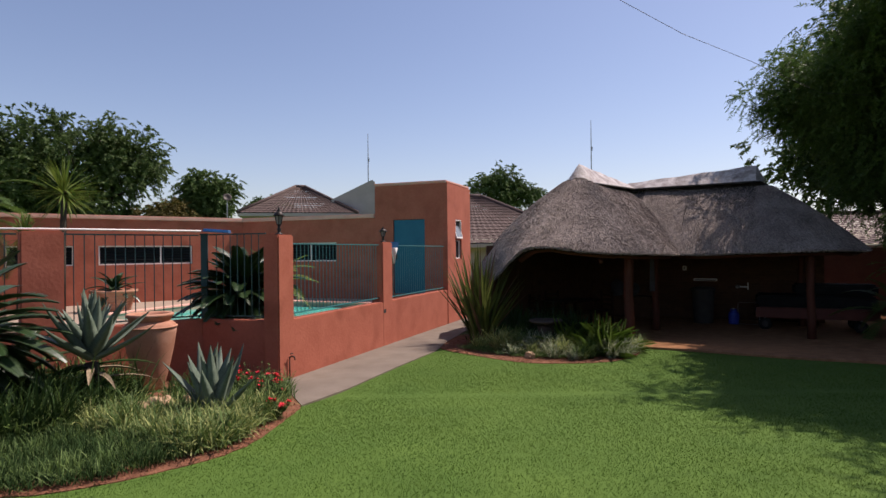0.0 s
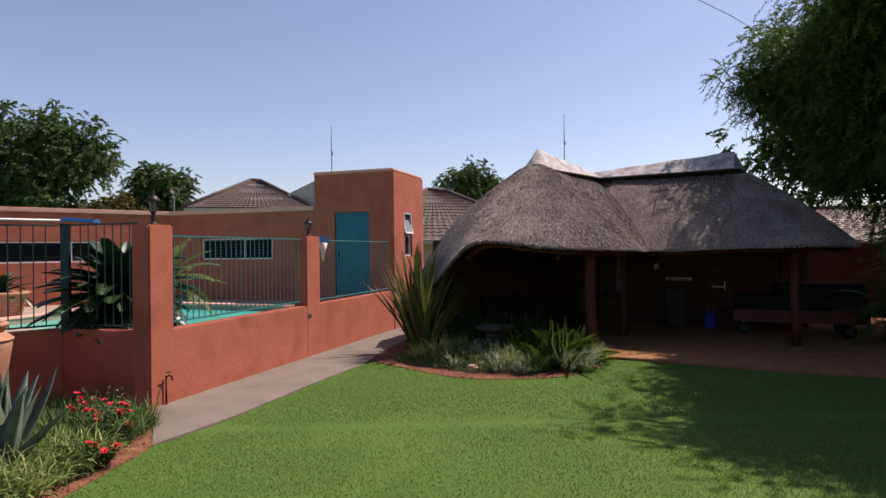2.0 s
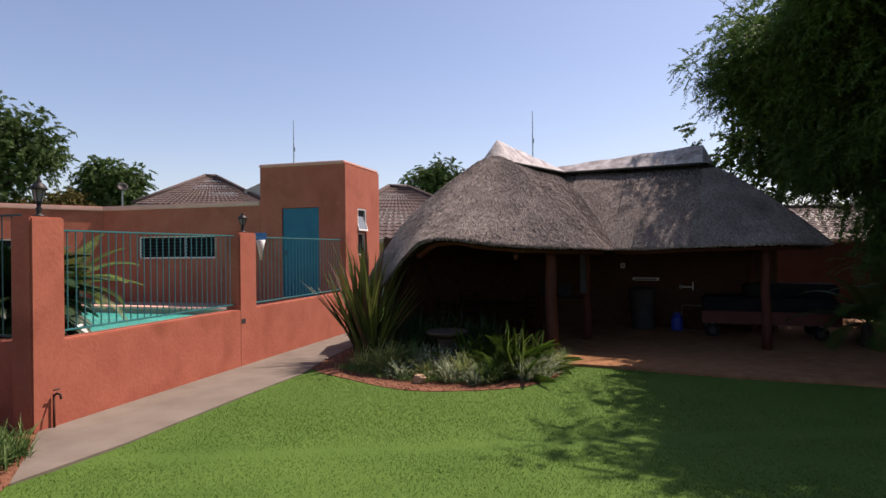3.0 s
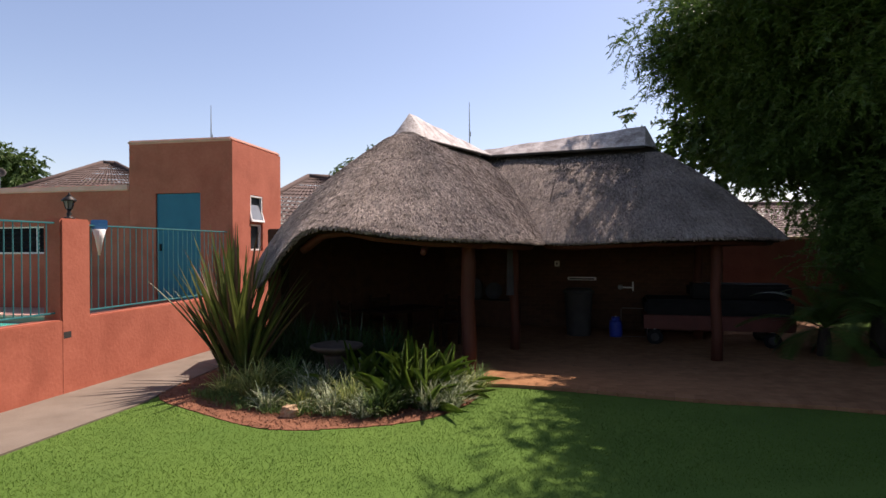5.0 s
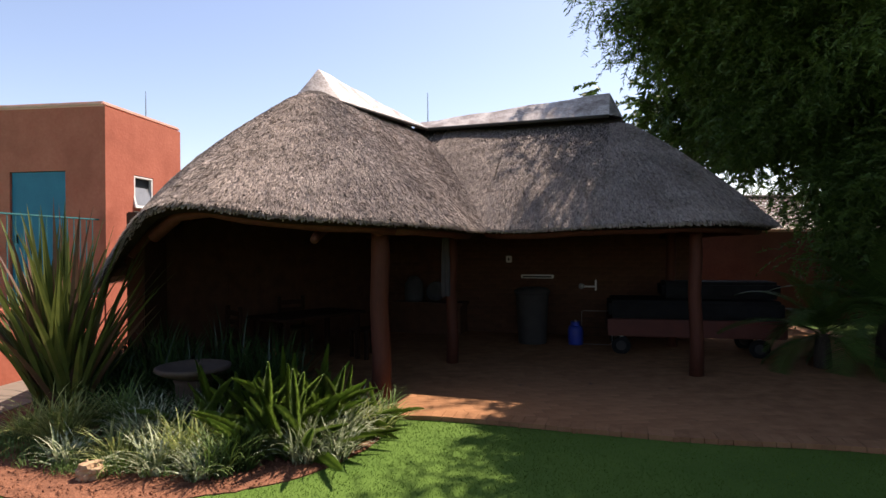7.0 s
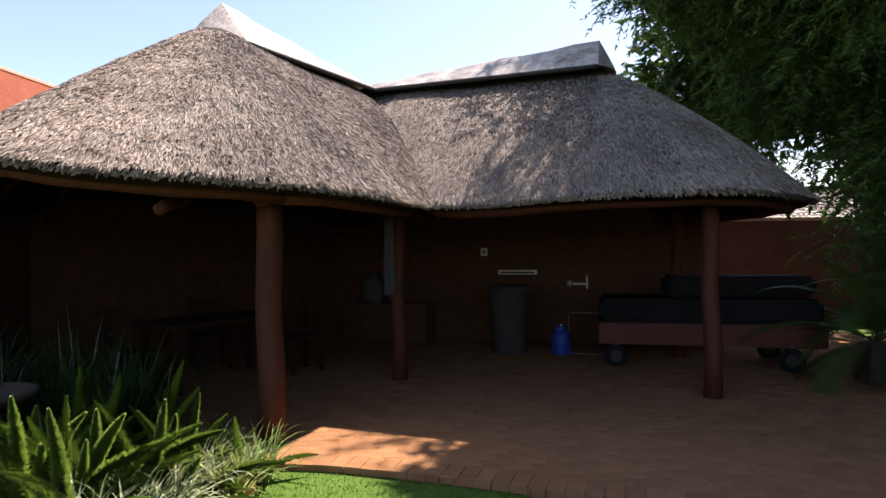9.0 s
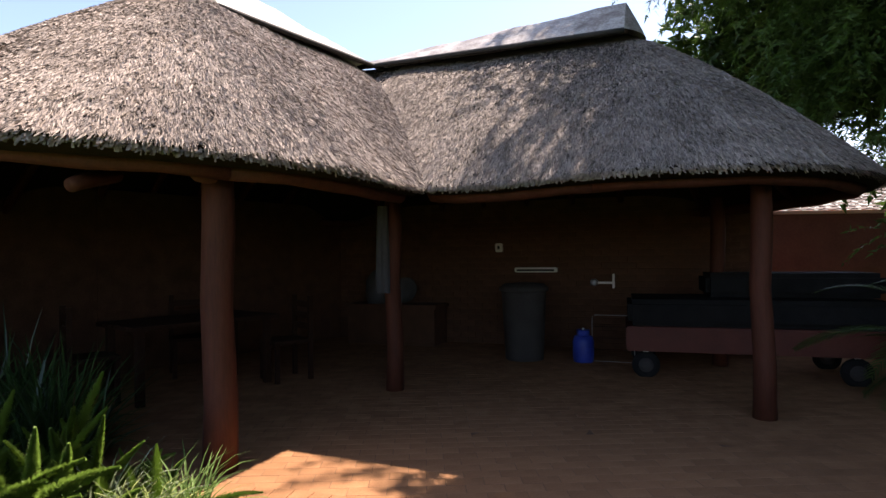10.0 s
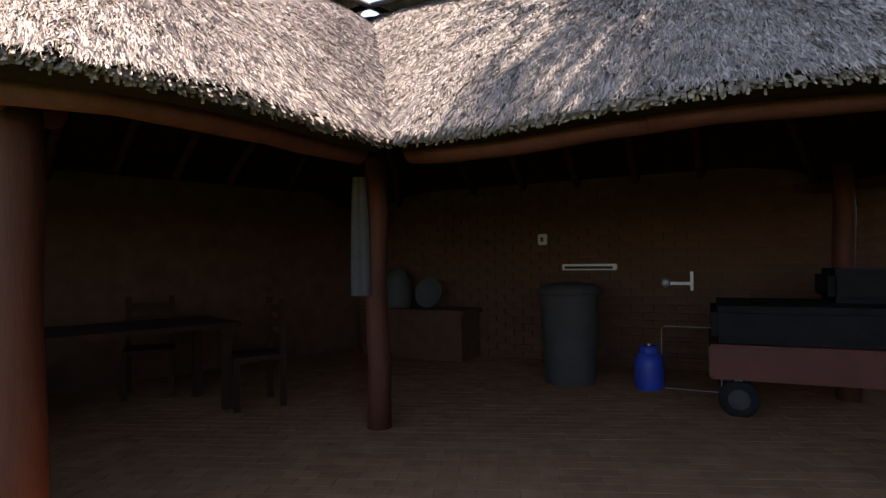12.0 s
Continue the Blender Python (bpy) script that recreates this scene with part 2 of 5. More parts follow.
BED_A = smooth_curve([(-2.57, 9.2), (-2.2, 8.4), (-1.88, 7.70), (-1.87, 6.76), (-1.95, 5.75), (-2.25, 5.15), (-2.85, 4.6), (-3.5, 4.4), (-5.0, 4.3), (-8.5, 4.2)]) + [(-8.5, 9.9), (-2.8, 9.9)]
BED_B = smooth_curve([(0.45, 14.2), (-0.05, 13.2), (-0.06, 12.2), (0.55, 11.43), (1.15, 10.8), (1.64, 10.52), (2.1, 10.48), (2.62, 10.5), (3.18, 10.7), (3.72, 11.25), (4.0, 11.95)]) + [(3.98, 12.4), (2.5, 13.2), (1.2, 14.3)]
for bed in (BED_A, BED_B):
    for k in range(1, len(bed) - 3):
        bed[k] = (bed[k][0] + 0.035 * noise.noise((k * 0.9, 1.0, 5.0)), bed[k][1] + 0.035 * noise.noise((k * 0.9, 4.0, 2.0)))
PATH = [(-1.86, 7.62), (-1.42, 8.70), (-0.84, 10.25), (-0.15, 11.95), (0.02, 12.9), (0.75, 15.5), (1.9, 18.5), (1.1, 18.8), (-2.50, 9.4), (-2.55, 9.2), (-2.2, 8.4)]
PAVING = smooth_curve([(4.0, 12.0), (4.4, 11.86), (5.05, 11.5), (5.6, 11.15), (6.5, 10.62), (7.5, 10.17), (9.0, 9.3), (11.5, 8.4)]) + [(13.0, 8.4), (13.0, 19.5), (1.2, 19.5), (1.2, 14.3), (2.5, 13.2)]
PAVE_Z = -0.36


def sheet(name, poly, lift, material, label, category, z=None, skirt=0.12):
    """A flat or ground-following slab over a polygon of the plan, with a real edge."""
    bm = bmesh.new()
    vs = [bm.verts.new((x, y, (float(ground_z(x, y)) + lift) if z is None else z)) for x, y in poly]
    bm.faces.new(vs)
    bmesh.ops.triangulate(bm, faces=bm.faces[:])
    border = [e for e in bm.edges if e.is_boundary]
    down = bmesh.ops.extrude_edge_only(bm, edges=border)["geom"]
    for v in down:
        if isinstance(v, bmesh.types.BMVert):
            v.co.z -= skirt
    bmesh.ops.recalc_face_normals(bm, faces=bm.faces[:])
    me = bpy.data.meshes.new(name)
    bm.to_mesh(me)
    bm.free()
    me.materials.append(material)
    return tagged(new(name, me), label, category, kind="structure")


sheet("flower_bed", BED_A, 0.009, M_EARTH, "red earth planting bed beside the pool wall", "flower bed")
sheet("flower_bed", BED_B, 0.010, M_EARTH, "red earth planting bed before the thatched shelter", "flower bed")
sheet("pavement", PATH, 0.02, M_CONCRETE, "worn grey-brown concrete path along the pool wall", "path")
sheet("paving_base", PAVING, 0.0, M_JOINT, "sandy bed between red clay pavers", "paving", z=PAVE_Z + 0.0164)

# ---- pool walls ----
def masonry(name, size, m, label, material=None, bevel=0.015, category="wall"):
    return tagged(part(name, Geo().box(size, m, bevel), material or M_PLASTER), label, category, kind="structure")


LOW_TOP, BASE = 0.575, -0.75
masonry("wall_pool_side", (0.22, 7.3, LOW_TOP - BASE), wall_pose(-0.11, 3.62, BASE), "low terracotta plastered wall beside the path")
def wall_between(name, a, b, top, label, thick=0.22, material=None):
    d = Vector((b[0] - a[0], b[1] - a[1], 0))
    mid = ((a[0] + b[0]) / 2, (a[1] + b[1]) / 2)
    return masonry(name, (d.length, thick, top - BASE), pose(mid[0], mid[1], BASE, 0, 0, math.degrees(math.atan2(d.y, d.x))), label, material)


GATE, LEFT_END = (-4.02, 9.86), (-8.6, 6.02)
wall_between("wall_pool_front", (-2.70, 9.40), GATE, LOW_TOP, "low terracotta plastered wall in shade")
wall_between("wall_pool_left", (-4.06, 9.82), LEFT_END, LOW_TOP - 0.004, "low terracotta plastered wall behind the agaves")


def pillar(u, v, w, d, top, label):
    return masonry("pillar", (w, d, top - BASE), wall_pose(u, v, BASE), label, bevel=0.02, category="pillar")


pillar(-0.141, -0.195, 0.29, 0.41, 1.94, "rough terracotta corner pillar of the pool fence")
pillar(-0.131, 3.48, 0.27, 0.48, 1.86, "terracotta pillar of the pool fence")
tagged(part("pillar", Geo().box((0.52, 0.34, 2.0 - BASE), pose(-5.78, 8.42, BASE, 0, 0, 39.97), 0.02), M_PLASTER), "terracotta pillar of the pool fence behind cycads", "pillar", kind="structure")

# ---- changing block ----
def block_wall(name, size, m, label, holes=()):
    """A wall box with openings cut through; each hole: (x, z, width, height) on the wall's long face."""
    L, T, H = size
    xs = sorted({-L / 2, L / 2, *[c for h in holes for c in (h[0] - h[2] / 2, h[0] + h[2] / 2)]})
    zs = sorted({0, H, *[c for h in holes for c in (h[1], h[1] + h[3])]})
    bm = bmesh.new()
    gone = lambda i, j: i < 0 or j < 0 or i >= len(xs) - 1 or j >= len(zs) - 1 or any(abs((xs[i] + xs[i + 1]) / 2 - h[0]) < h[2] / 2 and h[1] < (zs[j] + zs[j + 1]) / 2 < h[1] + h[3] for h in holes)
    for i in range(len(xs) - 1):
        for j in range(len(zs) - 1):
            if gone(i, j):
                continue
            x0, x1, z0, z1 = xs[i], xs[i + 1], zs[j], zs[j + 1]
            for q in ([(x0, -T / 2, z0), (x1, -T / 2, z0), (x1, -T / 2, z1), (x0, -T / 2, z1)], [(x0, T / 2, z1), (x1, T / 2, z1), (x1, T / 2, z0), (x0, T / 2, z0)]):
                bm.faces.new([bm.verts.new(p) for p in q])
            for di, dj, q in ((-1, 0, [(x0, z0), (x0, z1)]), (1, 0, [(x1, z1), (x1, z0)]), (0, -1, [(x1, z0), (x0, z0)]), (0, 1, [(x0, z1), (x1, z1)])):
                if gone(i + di, j + dj):
                    (a, b), (c, d) = q
                    bm.faces.new([bm.verts.new(p) for p in ((a, -T / 2, b), (c, -T / 2, d), (c, T / 2, d), (a, T / 2, b))])
    bmesh.ops.remove_doubles(bm, verts=bm.verts[:], dist=0.0005)
    bmesh.ops.recalc_face_normals(bm, faces=bm.faces[:])
    me = bpy.data.meshes.new(name)
    bm.to_mesh(me)
    bm.free()
    me.materials.append(M_PLASTER)
    ob = new(name, me)
    ob.matrix_world = m
    return tagged(ob, label, "wall", kind="structure")


BLOCK_TOP = 3.56
block_wall("wall_block_front", (2.15, 0.2, BLOCK_TOP - BASE), wall_pose(-1.155, 7.37, BASE), "terracotta plastered front of a flat-roofed block", [(-0.0 , 0.45 - BASE, 0.98, 2.12)])
block_wall("wall_block_side", (2.05, 0.2, BLOCK_TOP - BASE), wall_pose(-0.08, 8.295, BASE, 90), "sunlit terracotta side of a flat-roofed block", [(-0.08, 2.04 - BASE, 0.52, 0.53), (-0.08, 1.42 - BASE, 0.52, 0.56)])
masonry("wall_block_back", (2.15, 0.2, BLOCK_TOP - BASE), wall_pose(-1.155, 9.22, BASE), "terracotta plastered back of a flat-roofed block")
masonry("wall_block_left", (0.2, 1.648, BLOCK_TOP - BASE), wall_pose(-2.13, 8.295, BASE), "terracotta plastered wall of a flat-roofed block")
masonry("roof_block", (2.28, 2.1, 0.08), wall_pose(-1.13, 8.295, BLOCK_TOP), "pale pink flat coping on the block", M_CAP, 0.03, "roof")

BACK_TOP = 2.65
block_wall("wall_courtyard_back", (4.75, 0.22, BACK_TOP - BASE), wall_pose(-2.24 - 2.375, 7.39, BASE), "shaded terracotta courtyard wall with a window", [(-0.085, 1.38 - BASE, 2.34, 0.58)])
masonry("coping_back", (4.75, 0.30, 0.12), wall_pose(-2.24 - 2.375, 7.39, BACK_TOP), "pale faded coping", M_CAP, 0.02, "coping")
CB = P0 - UX * 6.97 + VX * 7.28
BW_TURN = 37.0
bw = pose(CB.x, CB.y, BASE, 0, 0, BW_TURN)
block_wall("wall_courtyard_left", (14, 0.22, BACK_TOP - BASE), bw @ pose(-7.0, 0.11, 0), "sunlit terracotta courtyard wall with windows", [(7.0 - 2.77, 1.36 - BASE, 2.49, 0.55), (7.0 - 5.35, 1.36 - BASE, 1.52, 0.55)])
masonry("coping_left", (14, 0.30, 0.12), bw @ pose(-7.0, 0.11, BACK_TOP - BASE), "pale faded coping", M_CAP, 0.02, "coping")

# ---- thatched shelter ----
RA, RV, RB = np.array((3.35, 14.35)), np.array((5.04, 16.05)), np.array((7.75, 14.43))
THATCH = 0.2


def eave_z(p):
    """Height of the foot of the thatch: level, arching up round the left end and swept low beyond it."""
    a = math.atan2(p[1] - RA[1], p[0] - RA[0])
    near = math.exp(-max(0.0, abs(math.hypot(p[0] - RA[0], p[1] - RA[1]) - 2.55) - 0.2) ** 2 / 0.3)
    turn = a if a < 0 else a - 2 * math.pi
    arch = 0.15 * math.exp(-((turn + 2.1) / 0.27) ** 2)
    low = min(1.0, max(0.0, (-2.2 - turn) / 0.5))
    low *= min(1.0, max(0.0, (turn + 4.3) / 0.5))
    arch -= 0.06 * math.exp(-((turn + 0.7) / 0.38) ** 2)
    return 1.60 + near * (arch - 0.68 * low * low * (3 - 2 * low)) + 0.012 * math.sin(p[0] * 2.3 + p[1] * 1.7)


def roof_strips():
    """Lines from the ridge down to the eaves, all the way round: (top, foot) in space and the bulge of the slope between."""
    d1, d2 = (RV - RA) / np.linalg.norm(RV - RA), (RB - RV) / np.linalg.norm(RB - RV)
    n1, n2 = np.array((d1[1], -d1[0])), np.array((d2[1], -d2[0]))
    w1, w2, w0 = 2.56, 2.24, 2.17
    bis = (-d1 + d2) / np.linalg.norm(-d1 + d2)
    corner = w0 / abs(float(n1 @ bis))
    out = []

    def top_z(s):
        return 3.56 - 0.24 * s

    def add(q, p, zt, bulge, zf=None):
        out.append((np.array((*q, zt)), np.array((*p, eave_z(p) if zf is None else zf)), bulge))

    def valley(q, n, w):
        a = np.array(((n[0], -bis[0]), (n[1], -bis[1])))
        t, k = np.linalg.solve(a, RV - q)
        if t > w or t <= 0:
            return w, None
        p = q + n * t
        return t, 3.30 + (eave_z(RV + bis * corner) - 3.30) * k / corner + 0.17 * math.sin(math.pi * min(1, k / corner))
    for i in range(35):
        q = RA + (RV - RA) * i / 35
        w, zf = valley(q, n1, 2.32 + (w0 - 2.32) * min(1, i / 10))
        add(q, q + n1 * w, top_z(i / 35), 0.05 * w / w1, zf)
    for i in range(1, 44):
        q = RV + (RB - RV) * i / 43
        w, zf = valley(q, n2, w0 + (w2 - w0) * i / 43)
        add(q, q + n2 * w, 3.34, 0.11 * w / w2, zf)
    a0 = math.atan2(n2[1], n2[0])
    for i in range(1, 46):
        a = a0 + math.pi * i / 46
        add(RB, RB + w2 * np.array((math.cos(a), math.sin(a))), 3.34, 0.11)
    for i in range(44):
        q = RB + (RV - RB) * i / 43
        add(q, q - n2 * w2, 3.34, 0.11)
    a0, a1 = math.atan2(-n2[1], -n2[0]), math.atan2(-n1[1], -n1[0])
    a1 += 2 * math.pi if a1 < a0 else 0
    for i in range(1, 16):
        a = a0 + (a1 - a0) * i / 16
        add(RV, RV + (w2 + (w1 - w2) * i / 16) * np.array((math.cos(a), math.sin(a))), 3.33, 0.08)
    for i in range(36):
        q = RV + (RA - RV) * i / 35
        add(q, q - n1 * w1, top_z(1 - i / 35), 0.05)
    a0 = math.atan2(-n1[1], -n1[0])
    for i in range(1, 60):
        a = a0 + math.pi * i / 60
        draw_in = max(0.0, (i - 46) / 14) * (w1 - 2.32)
        add(RA, RA + (w1 + 0.10 * math.sin(math.pi * i / 60) - draw_in) * np.array((math.cos(a), math.sin(a))), 3.56, 0.05)
    return out


STRIPS = roof_strips()
S_TOP, S_FOOT, S_BULGE = np.array([q[0] for q in STRIPS]), np.array([q[1] for q in STRIPS]), np.array([q[2] for q in STRIPS])
n_s = len(STRIPS)


def roof_point(top, foot, bulge, t):
    """Points of the slope at the fraction t of the way down."""
    t = np.asarray(t, float)
    p = top + (foot - top) * t[:, None]
    sag = np.maximum(0.0, 1.60 - foot[:, 2])
    p[:, 2] += bulge * 4 * t * (1 - t) + sag * (t - t ** 5)
    return p


def thatch_mesh(lift, steps=26, reach=1.0):
    rows = []
    for j in range(steps + 1):
        t = j / steps * reach
        p = roof_point(S_TOP, S_FOOT, S_BULGE, np.full(n_s, t))
        p[:, 2] += lift if j < steps or lift == 0 else lift * 0.3
        rows.append(p)
    return rows


rows_top, rows_low = thatch_mesh(0.0), thatch_mesh(-THATCH, reach=0.985)
shelter = thing("thatched_shelter", pose(0, 0, 0), "L-shaped open garden shelter with a grey thatched roof on log posts", "shelter")
verts = np.concatenate(rows_top)
faces = np.array([(j * n_s + i, (j + 1) * n_s + i, (j + 1) * n_s + (i + 1) % n_s, j * n_s + (i + 1) % n_s) for j in range(len(rows_top) - 1) for i in range(n_s)])
part("thatch_roof", big_mesh("thatch_roof", verts, faces, M_THATCH, True), None, shelter, "weathered thatch bed, coloured dark as the shaded gaps between straws")
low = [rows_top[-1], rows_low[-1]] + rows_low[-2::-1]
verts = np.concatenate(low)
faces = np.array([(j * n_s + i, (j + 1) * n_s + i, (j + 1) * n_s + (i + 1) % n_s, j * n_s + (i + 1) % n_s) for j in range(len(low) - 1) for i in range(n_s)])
part("thatch_underside", big_mesh("thatch_underside", verts, faces, M_UNDER, True), None, shelter, "reed underside of the thatch, shade put into its colour")

# straw ends all over the slopes
def straw_field(count, seed):
    rng = np.random.default_rng(seed)
    nxt = np.roll(np.arange(n_s), -1)
    area = np.linalg.norm(S_FOOT - S_TOP, axis=1) * np.linalg.norm(S_FOOT[nxt] - S_FOOT, axis=1)
    area = area * np.where((S_FOOT[:, 1] < 15.2) | (S_FOOT[:, 0] < 2.0), 1.0, 0.07)
    i = rng.choice(n_s, count, p=area / area.sum())
    f = rng.random(count)[:, None]
    t = np.sqrt(rng.uniform(0.02, 1.0, count))
    a, b = S_TOP[i] + (S_TOP[nxt[i]] - S_TOP[i]) * f, S_FOOT[i] + (S_FOOT[nxt[i]] - S_FOOT[i]) * f
    bul = S_BULGE[i]
    length = rng.uniform(0.03, 0.085, count)
    run = np.maximum(np.linalg.norm(b - a, axis=1), 0.2)
    p, q = roof_point(a, b, bul, t), roof_point(a, b, bul, np.minimum(t + length / run, 1.03))
    down = q - p
    side = np.cross(down, np.array((0, 0, 1.0)))
    side /= np.maximum(np.linalg.norm(side, axis=1), 1e-6)[:, None]
    q = q + side * (rng.normal(0, 0.22, count) * length)[:, None]
    cell = (np.floor((i + f[:, 0]) * 1.9).astype(int) * 7919 + np.floor(t * run / 0.09 + 3.7 * np.sin(i * 1.3)).astype(int) * 104729) % 4096
    proud = rng.random(4096)[cell] ** 1.6 * 0.02
    p[:, 2] += rng.uniform(-0.004, 0.010, count) + proud * 0.35
    q[:, 2] += rng.uniform(-0.006, 0.014, count) + proud
    w = rng.uniform(0.0020, 0.0046, count)[:, None]
    tilt = np.zeros((count, 3))
    tilt[:, 2] = rng.normal(0, 0.004, count)
    v = np.stack((p - side * w - tilt, p + side * w + tilt, q), axis=1).reshape(-1, 3)
    return v, np.arange(count * 3).reshape(-1, 3)


tagged(part("straw", big_mesh("straw", *straw_field(560000, 5), M_STRAW), None, shelter, "bristling weathered straw ends"), kind="stuff")


def eave_fringe(count, seed):
    """Cut straw along the foot of the thatch."""
    rng = np.random.default_rng(seed)
    feet = rows_top[-1]
    inner = rows_low[-1]
    i = rng.integers(0, n_s, count)
    j = (i + 1) % n_s
    f, g = rng.random(count)[:, None], rng.random(count)[:, None] ** 1.5
    top = feet[i] + (feet[j] - feet[i]) * f
    bot = inner[i] + (inner[j] - inner[i]) * f
    p = top + (bot - top) * g
    out = top - bot
    out[:, 2] = 0
    out /= np.maximum(np.linalg.norm(out, axis=1), 1e-6)[:, None]
    side = np.column_stack((-out[:, 1], out[:, 0], np.zeros(count)))
    w = rng.uniform(0.004, 0.008, count)[:, None]
    q = p + out * rng.uniform(-0.03, 0.03, count)[:, None] + side * rng.normal(0, 0.012, count)[:, None]
    q[:, 2] -= rng.uniform(0.01, 0.05, count)
    p = p - out * 0.05
    p[:, 2] += 0.03
    return np.stack((p - side * w, p + side * w, q + side * w, q - side * w), axis=1).reshape(-1, 3), np.arange(count * 4).reshape(-1, 4)


tagged(part("eave_fringe", big_mesh("eave_fringe", *eave_fringe(22000, 6), M_STRAW), None, shelter, "ragged cut straw along the eaves"), kind="stuff")


def ridge_cap(a, b, za, zb, over, name, label):
    """A cement ridge capping with sloping sides and a rounded end."""
    a, b = Vector((a[0], a[1], 0)), Vector((b[0], b[1], 0))
    d = (b - a).normalized()
    s = Vector((-d.y, d.x, 0))
    g, n, prof = Geo(), 13, []
    for i in range(n):
        q = -1 + 2 * i / (n - 1)
        prof.append((q, 1 - abs(q) ** 1.06))
    rows = []
    for k in range(11):
        t = k / 10
        p = a + (b - a) * t
        z = za + (zb - za) * t
        base = 3.32 - 0.06
        wob = 0.012 * math.sin(k * 1.9)
        rows.append([p + s * q * 0.40 + Vector((0, 0, base + (z + wob - base) * h)) for q, h in prof])
    fan = []
    for k in range(1, 7):
        row = []
        for q, h in prof:
            off = s * q * 0.40 - d * over * (k / 6) * (1 - abs(q) ** 2)
            row.append(a + off + Vector((0, 0, 3.26 + (za - 3.26) * h * (1 - k / 6) ** 0.9)))
        fan.append(row)
    allr = fan[::-1] + rows
    for row in allr:
        g.v += [tuple(p) for p in row]
    for r in range(len(allr) - 1):
        for i in range(n - 1):
            g.f.append((r * n + i, r * n + i + 1, (r + 1) * n + i + 1, (r + 1) * n + i))
    cap = part(name, g, M_RIDGE, shelter, label)
    band = Geo()
    ring = [Vector(r[0]) for r in allr] + [Vector(r[-1]) for r in allr[::-1]]
    band.tube([p + Vector((0, 0, -0.02)) for p in ring], 0.028, 6)
    part("bitumen_strip", band, M_RIDGE_DARK, cap, "black strip under the ridge capping", True)
    return cap


ridge_cap(RA, RA + (RV - RA) * 1.0, 3.75, 3.45, 0.40, "ridge_cap", "pale cement ridge capping with a shiny end")
ridge_cap(RB, RB + (RV - RB) * 0.98, 3.68, 3.45, 0.2, "ridge_cap", "stained grey cement ridge capping")

POSTS = [(3.94, 12.45), (5.21, 14.4), (8.0, 12.75), (1.6, 15.5), (9.05, 14.8)]
for i, (x, y) in enumerate(POSTS):
    r = 0.10 if i == 0 else 0.082
    top = 1.62
    part("post", Geo().tube([(x, y, PAVE_Z - 0.1), (x + 0.012, y, 0.1), (x - 0.012, y + 0.01, 0.7), (x + 0.006, y, 1.2), (x, y, top)], [r * 1.1, r * 1.02, r * 0.97, r, r * 0.93], 18), M_LOG, shelter, "red-brown stained log post", True)


def eave_log(first, last):
    """A log under the foot of the thatch, along a run of the eaves."""
    pts = []
    for k in range(first, last + 1, 3):
        q = k % n_s
        p = S_TOP[q] + (S_FOOT[q] - S_TOP[q]) * 0.895
        pts.append((p[0], p[1], S_FOOT[q][2] - 0.075 + 0.008 * math.sin(k)))
    part("ring_beam", Geo().tube(pts, 0.062, 12), M_LOG, shelter, "red-brown log beam under the eaves", True)


reach_full = [k for k in range(n_s) if 1.45 < S_FOOT[k][2] < 1.9]
starts = [k for k in reach_full if (k - 1) % n_s not in reach_full]
for first in starts:
    last = first
    while (last + 1) % n_s in reach_full and last - first < n_s:
        last += 1
    k = first
    while k < last:
        eave_log(k, min(last, k + 21))
        k += 21
part("beam_stub", Geo().tube([(3.35, 12.45, 1.50), (3.27, 12.15, 1.42), (3.25, 12.08, 1.39)], [0.05, 0.045, 0.04], 10), M_LOG, shelter, "sawn log stub", True)
part("beam_stub", Geo().tube([(3.93, 12.7, 1.54), (3.9, 12.2, 1.50)], [0.08, 0.075], 12), M_LOG, shelter, "sawn beam end", True)
# rafters under the thatch
for k in range(0, n_s, 9):
    if np.linalg.norm(S_FOOT[k] - S_TOP[k]) < 1.4:
        continue
    pts = [roof_point(S_TOP[k:k + 1], S_FOOT[k:k + 1], S_BULGE[k:k + 1], [t])[0] - np.array((0, 0, THATCH + 0.045)) for t in (0.06, 0.35, 0.65, 0.9)]
    part("rafter", Geo().tube(pts, [0.04, 0.045, 0.045, 0.05], 8), M_LOG, shelter, "", True)

# brick walls that close the shelter at the back
E2 = (RB - RV) / np.linalg.norm(RB - RV)
N2 = np.array((-E2[1], E2[0]))
E1 = (RA - RV) / np.linalg.norm(RA - RV)
N1 = np.array((E1[1], -E1[0]))
k_ = np.linalg.solve(np.column_stack((E2, -E1)), N1 * 2.0 - N2 * 1.95)
CORNER = RV + N2 * 1.95 + E2 * k_[0]
wall_between("wall_shelter_back", tuple(CORNER), tuple(RV + N2 * 1.95 + E2 * 4.6), 1.78, "brown face-brick back wall of the shelter, coloured dark for shade", 0.2, M_BRICK)
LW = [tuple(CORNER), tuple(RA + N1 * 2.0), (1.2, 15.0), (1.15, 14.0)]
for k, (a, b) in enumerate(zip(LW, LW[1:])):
    wall_between("wall_shelter_left", a, b, 1.78 - 0.004 * k, "brown face-brick side wall of the shelter, coloured dark for shade", 0.2, M_BRICK)

